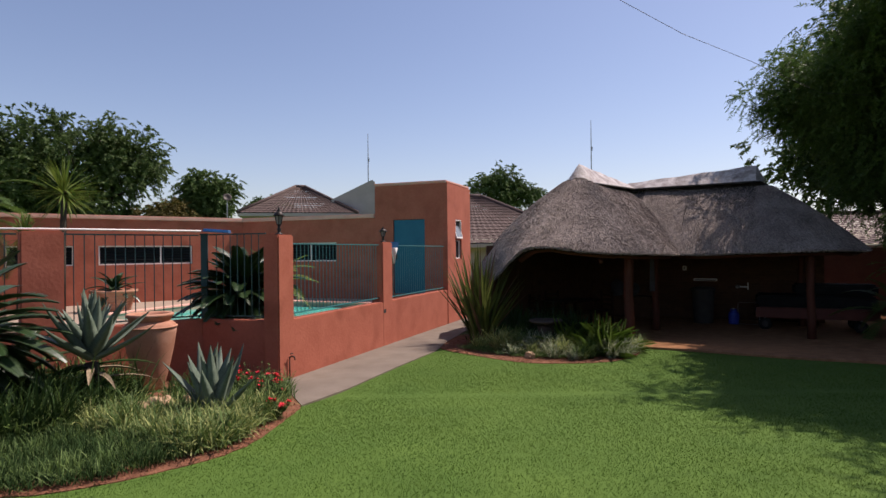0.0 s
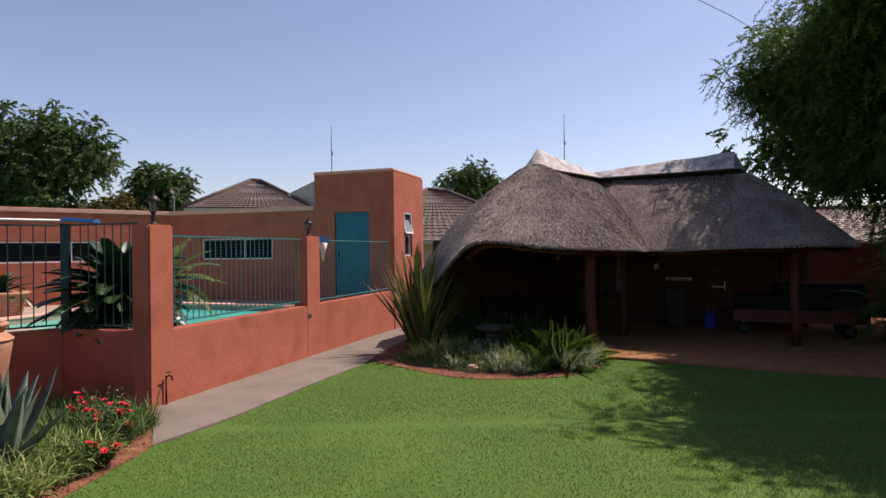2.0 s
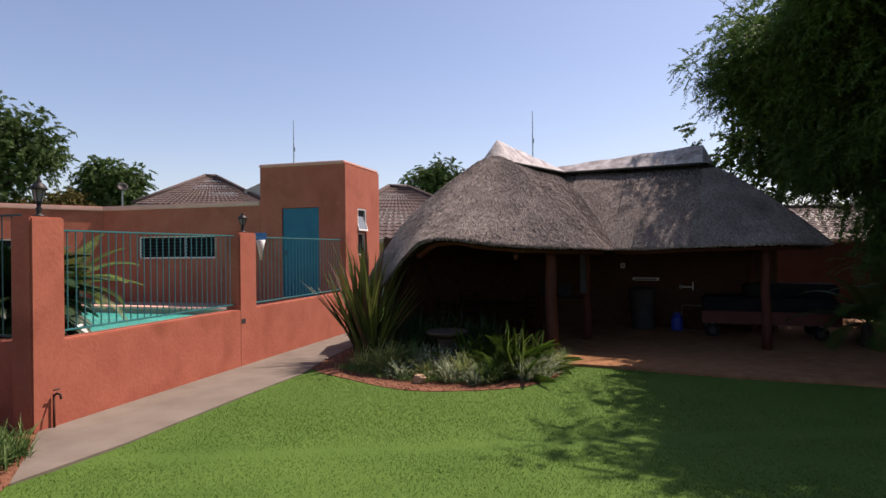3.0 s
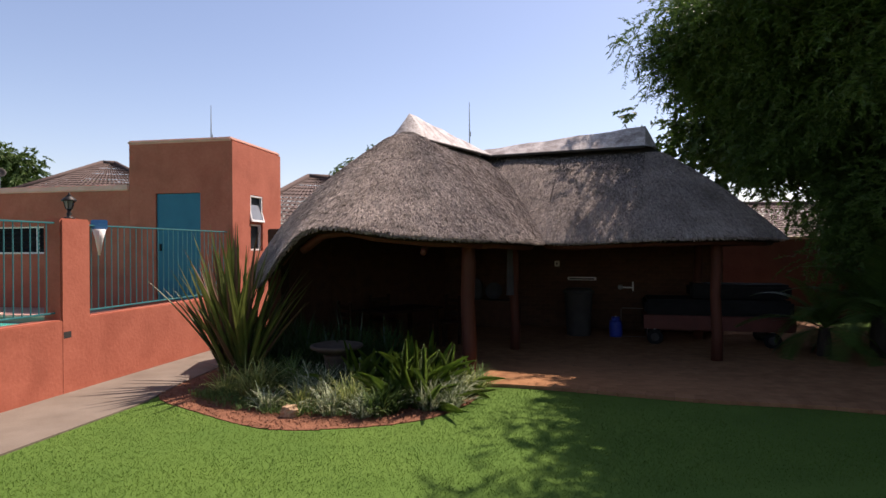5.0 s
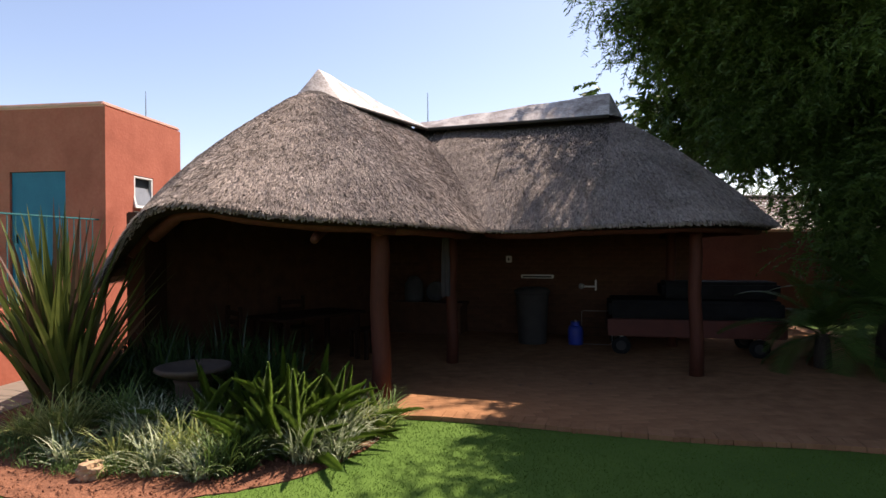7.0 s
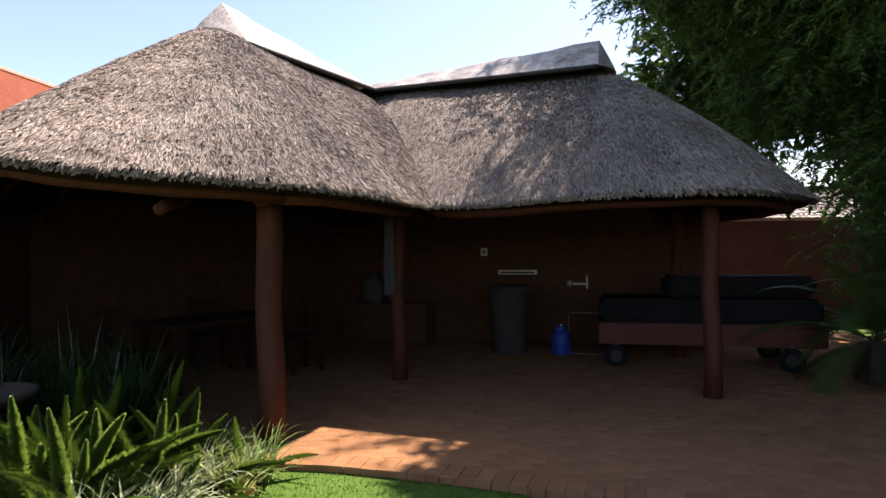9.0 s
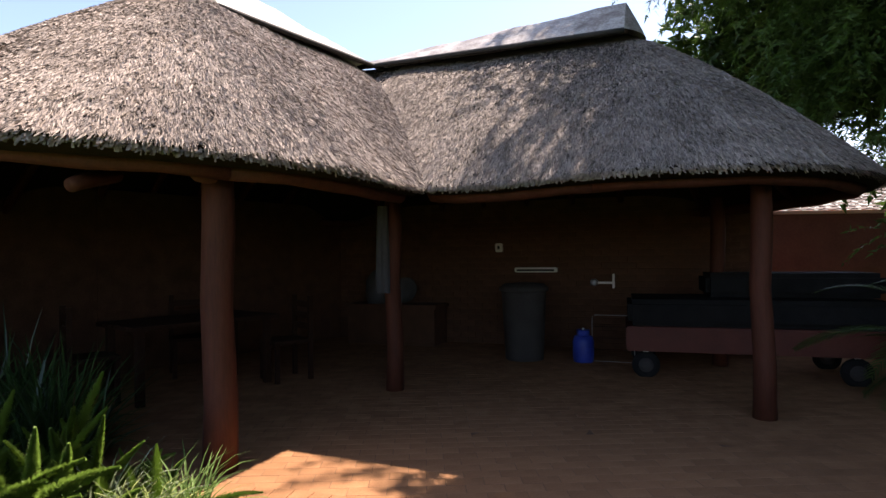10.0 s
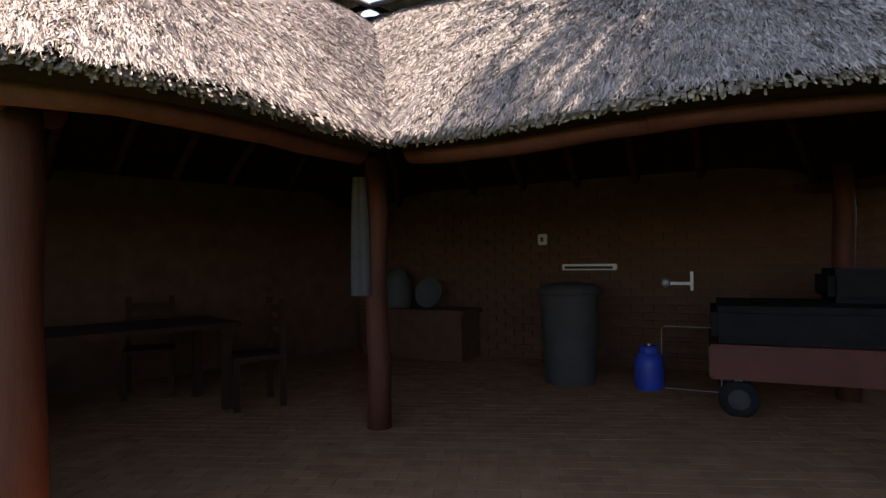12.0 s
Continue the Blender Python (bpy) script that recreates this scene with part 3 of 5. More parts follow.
# ---- pool ----
M_WATER = bpy.data.materials.new("pool_water")
M_WATER.use_nodes = True
wb = M_WATER.node_tree.nodes["Principled BSDF"]
wb.inputs["Base Color"].default_value, wb.inputs["Roughness"].default_value, wb.inputs["IOR"].default_value = (0.06, 0.50, 0.40, 1), 0.06, 1.33
wnz = M_WATER.node_tree.nodes.new("ShaderNodeTexNoise")
wnz.inputs["Scale"].default_value = 3.0
wbp = M_WATER.node_tree.nodes.new("ShaderNodeBump")
wbp.inputs["Strength"].default_value, wbp.inputs["Distance"].default_value = 0.3, 0.03
M_WATER.node_tree.links.new(wnz.outputs["Fac"], wbp.inputs["Height"])
M_WATER.node_tree.links.new(wbp.outputs["Normal"], wb.inputs["Normal"])
M_DECK = surface("pool_deck", (0.265, 0.195, 0.14), (0.374, 0.289, 0.218), 3, 0.9, 0.3, fine=60)
DECK = 0.27
U0, U1, V0, V1 = -6.1, -0.75, 1.3, 5.7
for name, us, vs in (("deck", (-9.5, U0), (-2.0, 7.3)), ("deck", (U1, -0.2), (0.1, 7.27)), ("deck", (U0, U1), (V1, 7.27)), ("deck", (U0, U1), (-0.1, V0))):
    masonry(name, (us[1] - us[0], vs[1] - vs[0], DECK - BASE), wall_pose(sum(us) / 2, sum(vs) / 2, BASE), "pale paved pool surround", M_DECK, 0, "paving")
tagged(part("water", Geo().box((U1 - U0, V1 - V0, 0.9), wall_pose((U0 + U1) / 2, (V0 + V1) / 2, DECK - 1.0)), M_WATER), "turquoise swimming pool water", "water", kind="structure")
for us, vs in (((U0 - 0.02, U1 + 0.25), (V1 - 0.02, V1 + 0.28)), ((U1 - 0.02, U1 + 0.25), (V0, V1 - 0.024)), ((U0 - 0.28, U0 + 0.02), (V0, V1 - 0.024))):
    masonry("pool_coping", (us[1] - us[0], vs[1] - vs[0], 0.05), wall_pose(sum(us) / 2, sum(vs) / 2, DECK), "rounded pale pool edge", M_CAP, 0.018, "coping")

# ---- fences ----
BAR = Geo().tube([(0, 0, 0), (0, 0, 1)], 0.0075, 6).mesh("bar", M_RAIL)
BAR_DARK = Geo().tube([(0, 0, 0), (0, 0, 1)], 0.0075, 6).mesh("bar", M_RAIL_DARK)


def fence_panel(a, b, z0, z1, gap, material, bar_mesh, label):
    a, b = Vector((a[0], a[1], 0)), Vector((b[0], b[1], 0))
    d = (b - a).normalized()
    ob = thing("fence_panel", Matrix.Translation((a.x, a.y, z0)), label, "fence", "pool fence panels")
    for z in (0.0, z1 - z0):
        part("rail", Geo().box(((b - a).length, 0.035, 0.022), Matrix.Translation((b - a) / 2 + Vector((0, 0, z - 0.011))) @ Euler((0, 0, math.atan2(d.y, d.x))).to_matrix().to_4x4(), 0.004), material, ob)
    n = max(2, round((b - a).length / gap))
    for i in range(1, n):
        o = part("bar", bar_mesh, None, ob)
        o.location = (b - a) * i / n
        o.scale = (1, 1, z1 - z0)
    return ob


def on_wall(u, v):
    p = P0 + UX * u + VX * v
    return (p.x, p.y)


fence_panel(on_wall(-0.10, 0.01), on_wall(-0.10, 3.24), 0.66, 1.80, 0.117, M_RAIL, BAR, "turquoise painted steel bar fence on the low wall")
fence_panel(on_wall(-0.10, 3.72), on_wall(-0.10, 7.26), 0.64, 1.79, 0.125, M_RAIL, BAR, "turquoise painted steel bar fence beside the blue door")
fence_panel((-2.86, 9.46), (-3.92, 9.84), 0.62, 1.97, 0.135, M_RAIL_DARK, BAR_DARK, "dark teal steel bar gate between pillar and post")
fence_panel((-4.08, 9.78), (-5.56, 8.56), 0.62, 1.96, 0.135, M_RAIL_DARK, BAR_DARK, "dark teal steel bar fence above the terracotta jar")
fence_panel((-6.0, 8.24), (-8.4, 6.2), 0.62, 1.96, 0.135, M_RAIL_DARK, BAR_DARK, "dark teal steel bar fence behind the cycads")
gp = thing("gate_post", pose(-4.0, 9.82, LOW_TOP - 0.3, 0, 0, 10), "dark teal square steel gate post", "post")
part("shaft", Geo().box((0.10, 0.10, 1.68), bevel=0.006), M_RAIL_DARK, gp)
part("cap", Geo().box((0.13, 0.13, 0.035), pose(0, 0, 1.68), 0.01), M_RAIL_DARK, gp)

# pool net lying along the fence
net = thing("pool_net", pose(0, 0, 0), "pool net with a white pole and blue head on the fence", "pool net")
part("pole", Geo().tube([(-7.6, 6.95, 2.02), (-5.8, 8.42, 2.035), (-4.02, 9.74, 2.03)], 0.016, 8), M_WHITE, net, "white aluminium pole", True)
M_NET = surface("blue_net", (0.039, 0.172, 0.39), (0.078, 0.273, 0.507), 20, 0.6, 0.2)
head = Geo()
for k in range(2):
    head.box((0.42, 0.26 - 0.1 * k, 0.025), pose(-3.78, 9.80, 2.005 + 0.026 * k, 0, 4, 8), 0.01)
part("net_head", head, M_NET, net, "blue plastic net head")
cup = thing("hanging_net", pose(*on_wall(-0.06, 3.95), 1.80), "small blue and white skimmer net hooked on the fence", "skimmer net")
part("rim", Geo().box((0.2, 0.05, 0.13), pose(0, 0, -0.06, 0, 0, 20), 0.01), M_NET, cup)
part("bag", Geo().lathe([(0.012, -0.42), (0.05, -0.2), (0.085, -0.06)], sides=12), M_WHITE, cup, "white mesh bag", True)

# ---- lanterns ----
M_BRONZE = surface("dark_bronze", (0.018, 0.016, 0.014), (0.045, 0.04, 0.035), 8, 0.5, 0.2, metal=0.6)
M_GLASS = surface("smoked_lantern_glass", (0.16, 0.17, 0.17), (0.24, 0.25, 0.25), 5, 0.15, 0.0, spec=0.6)


def lantern(x, y, z, h):
    ob = thing("pillar_lantern", pose(x, y, z, 0, 0, WALL_TURN), "small dark bronze garden lantern on a pillar", "lantern", "pillar lanterns")
    part("foot", Geo().lathe([(0.07, 0), (0.072, 0.015), (0.03, 0.03), (0.022, 0.10 * h), (0.034, 0.2 * h), (0.02, 0.26 * h), (0.03, 0.36 * h)], sides=16), M_BRONZE, ob, "", True)
    part("glass", Geo().lathe([(0.036, 0.37 * h), (0.062, 0.66 * h), (0.062, 0.67 * h)], sides=6), M_GLASS, ob, "smoked glass")
    part("cage", Geo().lathe([(0.033, 0.355 * h), (0.044, 0.36 * h), (0.044, 0.38 * h), (0.033, 0.38 * h)], sides=6), M_BRONZE, ob)
    for k in range(6):
        a = math.pi / 3 * k
        part("rib", Geo().tube([(0.038 * math.cos(a), 0.038 * math.sin(a), 0.37 * h), (0.066 * math.cos(a), 0.066 * math.sin(a), 0.68 * h)], 0.005, 5), M_BRONZE, ob)
    part("lid", Geo().lathe([(0.088, 0.67 * h), (0.09, 0.69 * h), (0.06, 0.79 * h), (0.025, 0.86 * h), (0.03, 0.88 * h), (0.012, 0.92 * h), (0.016, 0.95 * h), (0.003, h)], sides=18), M_BRONZE, ob, "", True)


lantern(*on_wall(-0.13, -0.19), 1.94, 0.45)
lantern(*on_wall(-0.10, 3.48), 1.86, 0.35)

# ---- doors and windows ----
M_PANE = surface("dark_window_glass", (0.008, 0.010, 0.012), (0.018, 0.021, 0.023), 4, 0.5, 0.0, spec=0.08)
door = new("door_1", None)
door.matrix_world = wall_pose(-1.155, 7.33, 0.45)
tagged(door, "closed teal-blue painted door in a shaded wall", "door", kind="structure")
part("leaf", Geo().box((0.975, 0.045, 2.115), bevel=0.004), M_BLUE, door)
part("door_handle", Geo().box((0.03, 0.05, 0.14), pose(-0.40, -0.04, 0.98), 0.006), M_BRONZE, door)


def window(name, m, w, h, splits, label, louvres=0, frame_w=0.035):
    """A framed window; splits are the fractions of its width at which the mullions stand."""
    ob = new(name)
    ob.matrix_world = m
    tagged(ob, label, "window", kind="structure")
    for z in (0, h - frame_w):
        part("window_frame", Geo().box((w, 0.07, frame_w), pose(0, 0, z), 0.005), M_WHITE, ob)
    xs = [-w / 2 + frame_w / 2 + (w - frame_w) * q for q in (0.0, *splits, 1.0)]
    for x in xs:
        part("mullion", Geo().box((frame_w, 0.066, h - 2 * frame_w), pose(x, 0, frame_w)), M_WHITE, ob)
    for a, b in zip(xs, xs[1:]):
        x0, pw = a + frame_w / 2, b - a - frame_w
        part("pane", Geo().box((pw, 0.01, h - 2 * frame_w), pose(x0 + pw / 2, 0.02, frame_w)), M_PANE, ob)
        for k in range(louvres):
            part("louvre", Geo().box((pw, 0.05, 0.006), pose(x0 + pw / 2, -0.005, frame_w + (k + 0.5) * (h - 2 * frame_w) / louvres, 35)), M_PANE, ob)
    return ob


window("window_1", wall_pose(-2.24 - 2.375 - 0.085, 7.36, 1.385), 2.32, 0.57, (0.61,), "white-framed louvre window in the shaded courtyard wall", 6)
window("window_2", bw @ pose(-2.77, 0.07, 1.36 - BASE), 2.47, 0.545, (0.65,), "white-framed louvre window in the sunlit courtyard wall", 6)
window("window_3", bw @ pose(-5.35, 0.07, 1.36 - BASE), 1.5, 0.545, (0.6,), "white-framed louvre window partly hidden by a pillar", 6)
window("window_4", wall_pose(-0.02, 8.215, 2.045, 90), 0.51, 0.52, (), "small white-framed window sash standing open")
window("window_5", wall_pose(-0.06, 8.215, 1.425, 90), 0.51, 0.55, (), "small white-framed fixed window")
sash = new("window_sash")
sash.matrix_world = wall_pose(0.05, 8.215, 2.02, 90) @ pose(0, 0, 0, -14)
tagged(sash, "open top-hung white window sash", "window", kind="structure")
for z in (0, 0.50):
    part("window_frame", Geo().box((0.54, 0.03, 0.04), pose(0, 0, z)), M_WHITE, sash)
for x in (-0.25, 0.25):
    part("mullion", Geo().box((0.04, 0.03, 0.46), pose(x, 0, 0.04)), M_WHITE, sash)
part("pane", Geo().box((0.46, 0.008, 0.46), pose(0, 0, 0.04)), M_GLASS, sash)

# tap and pipe on the corner pillar, drain hole
tap = thing("garden_tap", wall_pose(0.012, -0.17, -0.42), "old brass garden tap on a short painted pipe", "tap")
part("pipe", Geo().tube([(0.02, 0, 0), (0.02, 0, 0.42)], 0.013, 8), M_LOG, tap, "", True)
part("spout", Geo().tube([(0.02, 0, 0.40), (0.06, 0, 0.43), (0.11, 0, 0.42), (0.12, 0, 0.37)], 0.012, 8), M_BRONZE, tap, "", True)
part("tap_handle", Geo().tube([(0.06, -0.035, 0.47), (0.06, 0.035, 0.47)], 0.009, 6), M_BRONZE, tap)
drain = tagged(part("drain_outlet", Geo().box((0.02, 0.13, 0.09), wall_pose(-0.006, 3.33, 0.33), 0.003), M_RIDGE_DARK), "small black square drain hole in the low wall", "drain")

# ---- plants ----
M_AGAVE = surface("agave_leaf", (0.06, 0.09, 0.062), (0.15, 0.19, 0.14), 5, 0.55, 0.2, fine=60, each=0.15)
M_CYCAD = surface("cycad_leaflet", (0.009, 0.027, 0.008), (0.027, 0.058, 0.014), 2, 0.4, 0.0, fine=10, each=0.25, spec=0.5)
M_PHORMIUM = surface("flax_leaf", (0.035, 0.06, 0.014), (0.15, 0.17, 0.042), 2.5, 0.45, 0.0, fine=12, each=0.45, through_light=0.2, stretch=(1, 1, 0.4))
M_FLAX_TIP = surface("brown_flax_leaf", (0.078, 0.043, 0.027), (0.148, 0.078, 0.047), 2.5, 0.6, 0.0, fine=12, each=0.4)
M_FERN = surface("foxtail_needles", (0.07, 0.148, 0.017), (0.205, 0.305, 0.046), 3, 0.55, 0.0, fine=20, each=0.3, through_light=0.3)
M_VARIEGATED = surface("variegated_grass", (0.14, 0.20, 0.04), (0.50, 0.52, 0.19), 10, 0.6, 0.0, fine=30, spread=(0.4, 0.6), each=0.5, through_light=0.25)
M_PALEGRASS = surface("pale_striped_grass", (0.10, 0.155, 0.05), (0.56, 0.60, 0.40), 14, 0.6, 0.0, fine=40, spread=(0.42, 0.58), spec=0.3, each=0.55, through_light=0.25)
M_DARKGRASS = surface("dark_mondo_grass", (0.016, 0.04, 0.011), (0.05, 0.095, 0.027), 6, 0.8, 0.0, fine=30, spec=0.1, each=0.4, through_light=0.2)
M_COVER = surface("groundcover_leaf", (0.05, 0.105, 0.02), (0.17, 0.25, 0.068), 4, 0.6, 0.0, fine=30, each=0.4, through_light=0.25)
M_RED = surface("red_petal", (0.5, 0.012, 0.02), (0.7, 0.03, 0.05), 9, 0.6, 0.0, each=0.3)
M_DEADLEAF = surface("dry_leaf", (0.156, 0.117, 0.07), (0.296, 0.234, 0.148), 6, 0.85, 0.2, each=0.3)
M_YUCCA = surface("yucca_leaf", (0.07, 0.117, 0.016), (0.172, 0.226, 0.039), 4, 0.5, 0.0, each=0.35, through_light=0.3)
M_CLAY = surface("terracotta_clay", (0.359, 0.156, 0.09), (0.468, 0.234, 0.148), 5, 0.8, 0.3, fine=70, stains=((0.62, 0.36, 0.25), 3, 0.6))
M_ROCK = surface("sandstone_rock", (0.296, 0.179, 0.094), (0.484, 0.343, 0.211), 6, 0.9, 0.9, fine=30, dist=0.03)
# Bird bath stone, lowered in colour for the shade it stands in.
M_STONE = surface("weathered_shaded_stone", (0.045, 0.033, 0.025), (0.095, 0.07, 0.052), 6, 0.9, 0.5, fine=50)


def gz(x, y):
    return float(ground_z(x, y))


def agave(x, y, z, size, count, label, stem=0.0, seed=1, low=42, wide=0.20):
    rnd = random.Random(seed)
    ob = thing("agave", pose(x, y, z), label, "agave", "agaves in the bed")
    if stem:
        part("stem", Geo().tube([(0, 0, -0.02), (0.02, 0.01, stem * 0.5), (0, 0, stem)], [0.09, 0.10, 0.08], 10), M_BARK, ob, "short brown stem", True)
        for i in range(52):
            g = Geo().blade((0, 0, stem * (0.4 + 0.55 * rnd.random())), rnd.uniform(0, 360), rnd.uniform(-50, 10), size * rnd.uniform(0.45, 0.85), size * 0.10, rnd.uniform(0.2, 1.2), 5, 0.6, 1.0, 0.0)
            part("dry_leaf", g, M_DEADLEAF if i % 3 == 0 else M_DARKGRASS, ob, "dry hanging leaf" if i % 3 == 0 else "")
    for i in range(count):
        s = i / (count - 1)
        a = i * 137.5 + rnd.uniform(-8, 8)
        rise = low + (84 - low) * s ** 0.8 + rnd.uniform(-6, 6)
        ln = size * (0.95 - 0.15 * s) * rnd.uniform(0.85, 1.12)
        r = 0.05 * (1 - s)
        g = Geo().blade((r * math.cos(radians(a)), r * math.sin(radians(a)), stem + 0.03 + 0.06 * s), a, rise, ln, size * wide, rnd.uniform(-0.55, 0.15), 8, 0.55, 0.5, 0.028, 0.75)
        part("leaf", g, M_AGAVE, ob, "", True)
    return ob


def frond_mesh(length, width, droop, pairs, mat, leaf_w=0.016, updroop=0.3, rise0=0.0):
    """A feather leaf: an arching rib along x with narrow leaflets on both sides."""
    g = Geo()
    pts, p, ang = [], Vector((0, 0, 0)), rise0
    n = 14
    for i in range(n + 1):
        pts.append(p.copy())
        p = p + Vector((math.cos(ang), 0, math.sin(ang))) * length / n
        ang -= droop / n
    g.tube(pts, [0.010 * (1 - 0.8 * i / n) for i in range(n + 1)], 4, False)
    for i in range(pairs):
        s = 0.10 + 0.90 * i / pairs
        k = min(n - 1, int(s * n))
        q = pts[k].lerp(pts[k + 1], s * n - k)
        d = (pts[k + 1] - pts[k]).normalized()
        ll = width * math.sin(math.pi * min(1, 0.12 + 0.86 * s)) ** 0.6
        up = Vector((-d.z, 0, d.x))
        for sg in (-1, 1):
            out = (Vector((0, sg, 0)) * 0.8 + d * 0.55 + up * updroop).normalized()
            wv = d * leaf_w / 2
            tip = q + out * ll - Vector((0, 0, ll * 0.12))
            mid = q + out * ll * 0.5 + up * 0.0032
            g.add([q - wv, q + wv, mid + wv * 1.1, tip, mid - wv * 1.1], [(0, 1, 2, 4), (4, 2, 3)])
    return g.mesh("frond", mat)


CYCAD_FRONDS = [frond_mesh(1.1, 0.20, d, 92, M_CYCAD, 0.014) for d in (0.7, 1.0, 1.3)]
PALM_FRONDS = [frond_mesh(1.7, 0.36, d, 44, M_LEAF, 0.022, 0.05) for d in (1.2, 1.7)]


def cycad(x, y, z, trunk, scale, count, label, name="cycad", meshes=None, seed=3, low=-5, material=None):
    rnd = random.Random(seed)
    ob = thing(name, pose(x, y, z), label, name.replace("_", " "))
    part("trunk", Geo().tube([(0, 0, -0.03), (0, 0, trunk * 0.5), (0, 0, trunk)], [0.15 * scale, 0.14 * scale, 0.10 * scale], 12), M_BARK, ob, "rough brown trunk", True)
    for i in range(count):
        s = i / (count - 1)
        o = part("frond", rnd.choice(meshes or CYCAD_FRONDS), None, ob)
        o.matrix_local = pose(0, 0, trunk - 0.02, 0, 0, i * 137.5) @ pose(0, 0, 0, 0, -(low + (78 - low) * s + rnd.uniform(-7, 7)), 0) @ Matrix.Diagonal((scale * rnd.uniform(0.85, 1.1),) * 3 + (1,))
    return ob


def jar(x, y, z):
    ob = thing("terracotta_jar", pose(x, y, z), "tall terracotta jar with a collared rim in the flower bed", "jar")
    prof = [(0.17, 0), (0.19, 0.03), (0.25, 0.28), (0.315, 0.58), (0.355, 0.83), (0.36, 0.90), (0.35, 0.945), (0.30, 0.985), (0.275, 1.0)]
    part("body", Geo().lathe(prof, sides=48), M_CLAY, ob, "", True)
    part("collar", Geo().lathe([(0.352, 0.90), (0.372, 0.905), (0.372, 0.925), (0.352, 0.93)], sides=48), M_CLAY, ob, "", True)
    part("rim", Geo().lathe([(0.275, 0.99), (0.285, 1.03), (0.305, 1.055), (0.325, 1.08), (0.322, 1.105), (0.30, 1.115), (0.26, 1.105), (0.245, 1.05), (0.24, 0.9), (0.02, 0.88)], sides=48), M_CLAY, ob, "rolled rim", True)


def tuft(x, y, z, r, h, count, mat, label, seed, name="grass_tuft", w=0.016, droop=1.4, category="ornamental grass"):
    rnd = random.Random(seed)
    g = Geo()
    for i in range(count):
        a = rnd.uniform(0, 360)
        q = r * 0.35 * math.sqrt(rnd.random())
        b = rnd.uniform(0, 2 * math.pi)
        g.blade((q * math.cos(b), q * math.sin(b), -0.02), a, rnd.uniform(35, 85), (h + r * 0.6) * rnd.uniform(0.6, 1.1), w * rnd.uniform(0.7, 1.3), droop * rnd.uniform(0.6, 1.3), 5, 0.3, 0.6)
    ob = part(name, g, mat)
    ob.location = (x, y, z)
    return tagged(ob, label, category, "tufts in the beds", "stuff" if count > 300 else "")


def cover(name, poly, count, mats, hmin, hmax, wid, label, seed, droop=1.0, lift=0.03, lumps=1.0):
    """A low carpet of small arching leaves over a patch of bed: nobody could count them."""
    rng = random.Random(seed)
    for mi, mat in enumerate(mats):
        g = Geo()
        for cx, cy in scatter(poly, count // len(mats) // 9, seed + mi).tolist():
            hh = 0.55 + 0.9 * lumps * max(0, 0.5 + noise.noise((cx * 2.2 + seed, cy * 2.2, mi)))
            for k in range(9):
                x, y = cx + rng.gauss(0, 0.05), cy + rng.gauss(0, 0.05)
                g.blade((x, y, gz(x, y) + lift), rng.uniform(0, 360), rng.uniform(25, 88), rng.uniform(hmin, hmax) * hh, wid * rng.uniform(0.7, 1.3), droop * rng.uniform(0.4, 1.5), 4, 0.3, 0.5)
        tagged(part(name, g, mat), label, "ground cover", kind="stuff")


def flower_bush(x, y, z, r, label, seed):
    rnd = random.Random(seed)
    ob = thing("flower_bush", pose(x, y, z), label, "flower bush")
    stems, leaves = Geo(), Geo()
    for i in range(60):
        a, l = rnd.uniform(0, 2 * math.pi), r * rnd.uniform(0.5, 1.15)
        d = Vector((math.cos(a) * rnd.uniform(0.2, 0.9), math.sin(a) * rnd.uniform(0.2, 0.9), 0.9)).normalized()
        tip = d * l
        stems.tube([(0, 0, 0), tip * 0.5, tip], [0.005, 0.004, 0.002], 4, False)
        for k in range(16):
            q = tip * rnd.uniform(0.25, 1.0)
            leaves.blade(q, rnd.uniform(0, 360), rnd.uniform(-10, 60), rnd.uniform(0.03, 0.06), 0.018, 0.3, 3, 0.2, 0.5, 0, 0.4)
        if i % 5 == 0 and d.z > 0.75:
            f = Geo()
            for k in range(9):
                f.blade(tip, k * 40, rnd.uniform(5, 60), 0.05, 0.036, 0.5, 3, 0.2, 0.4, 0, 0.6)
            part("blossom", f, M_RED, ob, "red blossom")
    part("woody_stem", stems, M_BARK, ob)
    part("foliage", leaves, M_COVER, ob)


def rock(x, y, z, r, seed, label):
    bm = bmesh.new()
    bmesh.ops.create_icosphere(bm, subdivisions=4, radius=1)
    for v in bm.verts:
        d = v.co.normalized()
        q = 1 + 0.35 * noise.noise(d * 1.7 + Vector((seed, 0, 0))) + 0.12 * noise.noise(d * 5 + Vector((seed, 3, 0)))
        v.co = Vector((d.x * r[0], d.y * r[1], d.z * r[2])) * q
        v.co.z = round(v.co.z / 0.035) * 0.022 + v.co.z * 0.4
    me = bpy.data.meshes.new("rock")
    bm.to_mesh(me)
    bm.free()
    me.materials.append(M_ROCK)
    ob = new("rock", me)
    ob.location, ob.rotation_euler = (x, y, z), (0.1, 0.05, seed)
    return tagged(ob, label, "rock", "rocks in the bed")


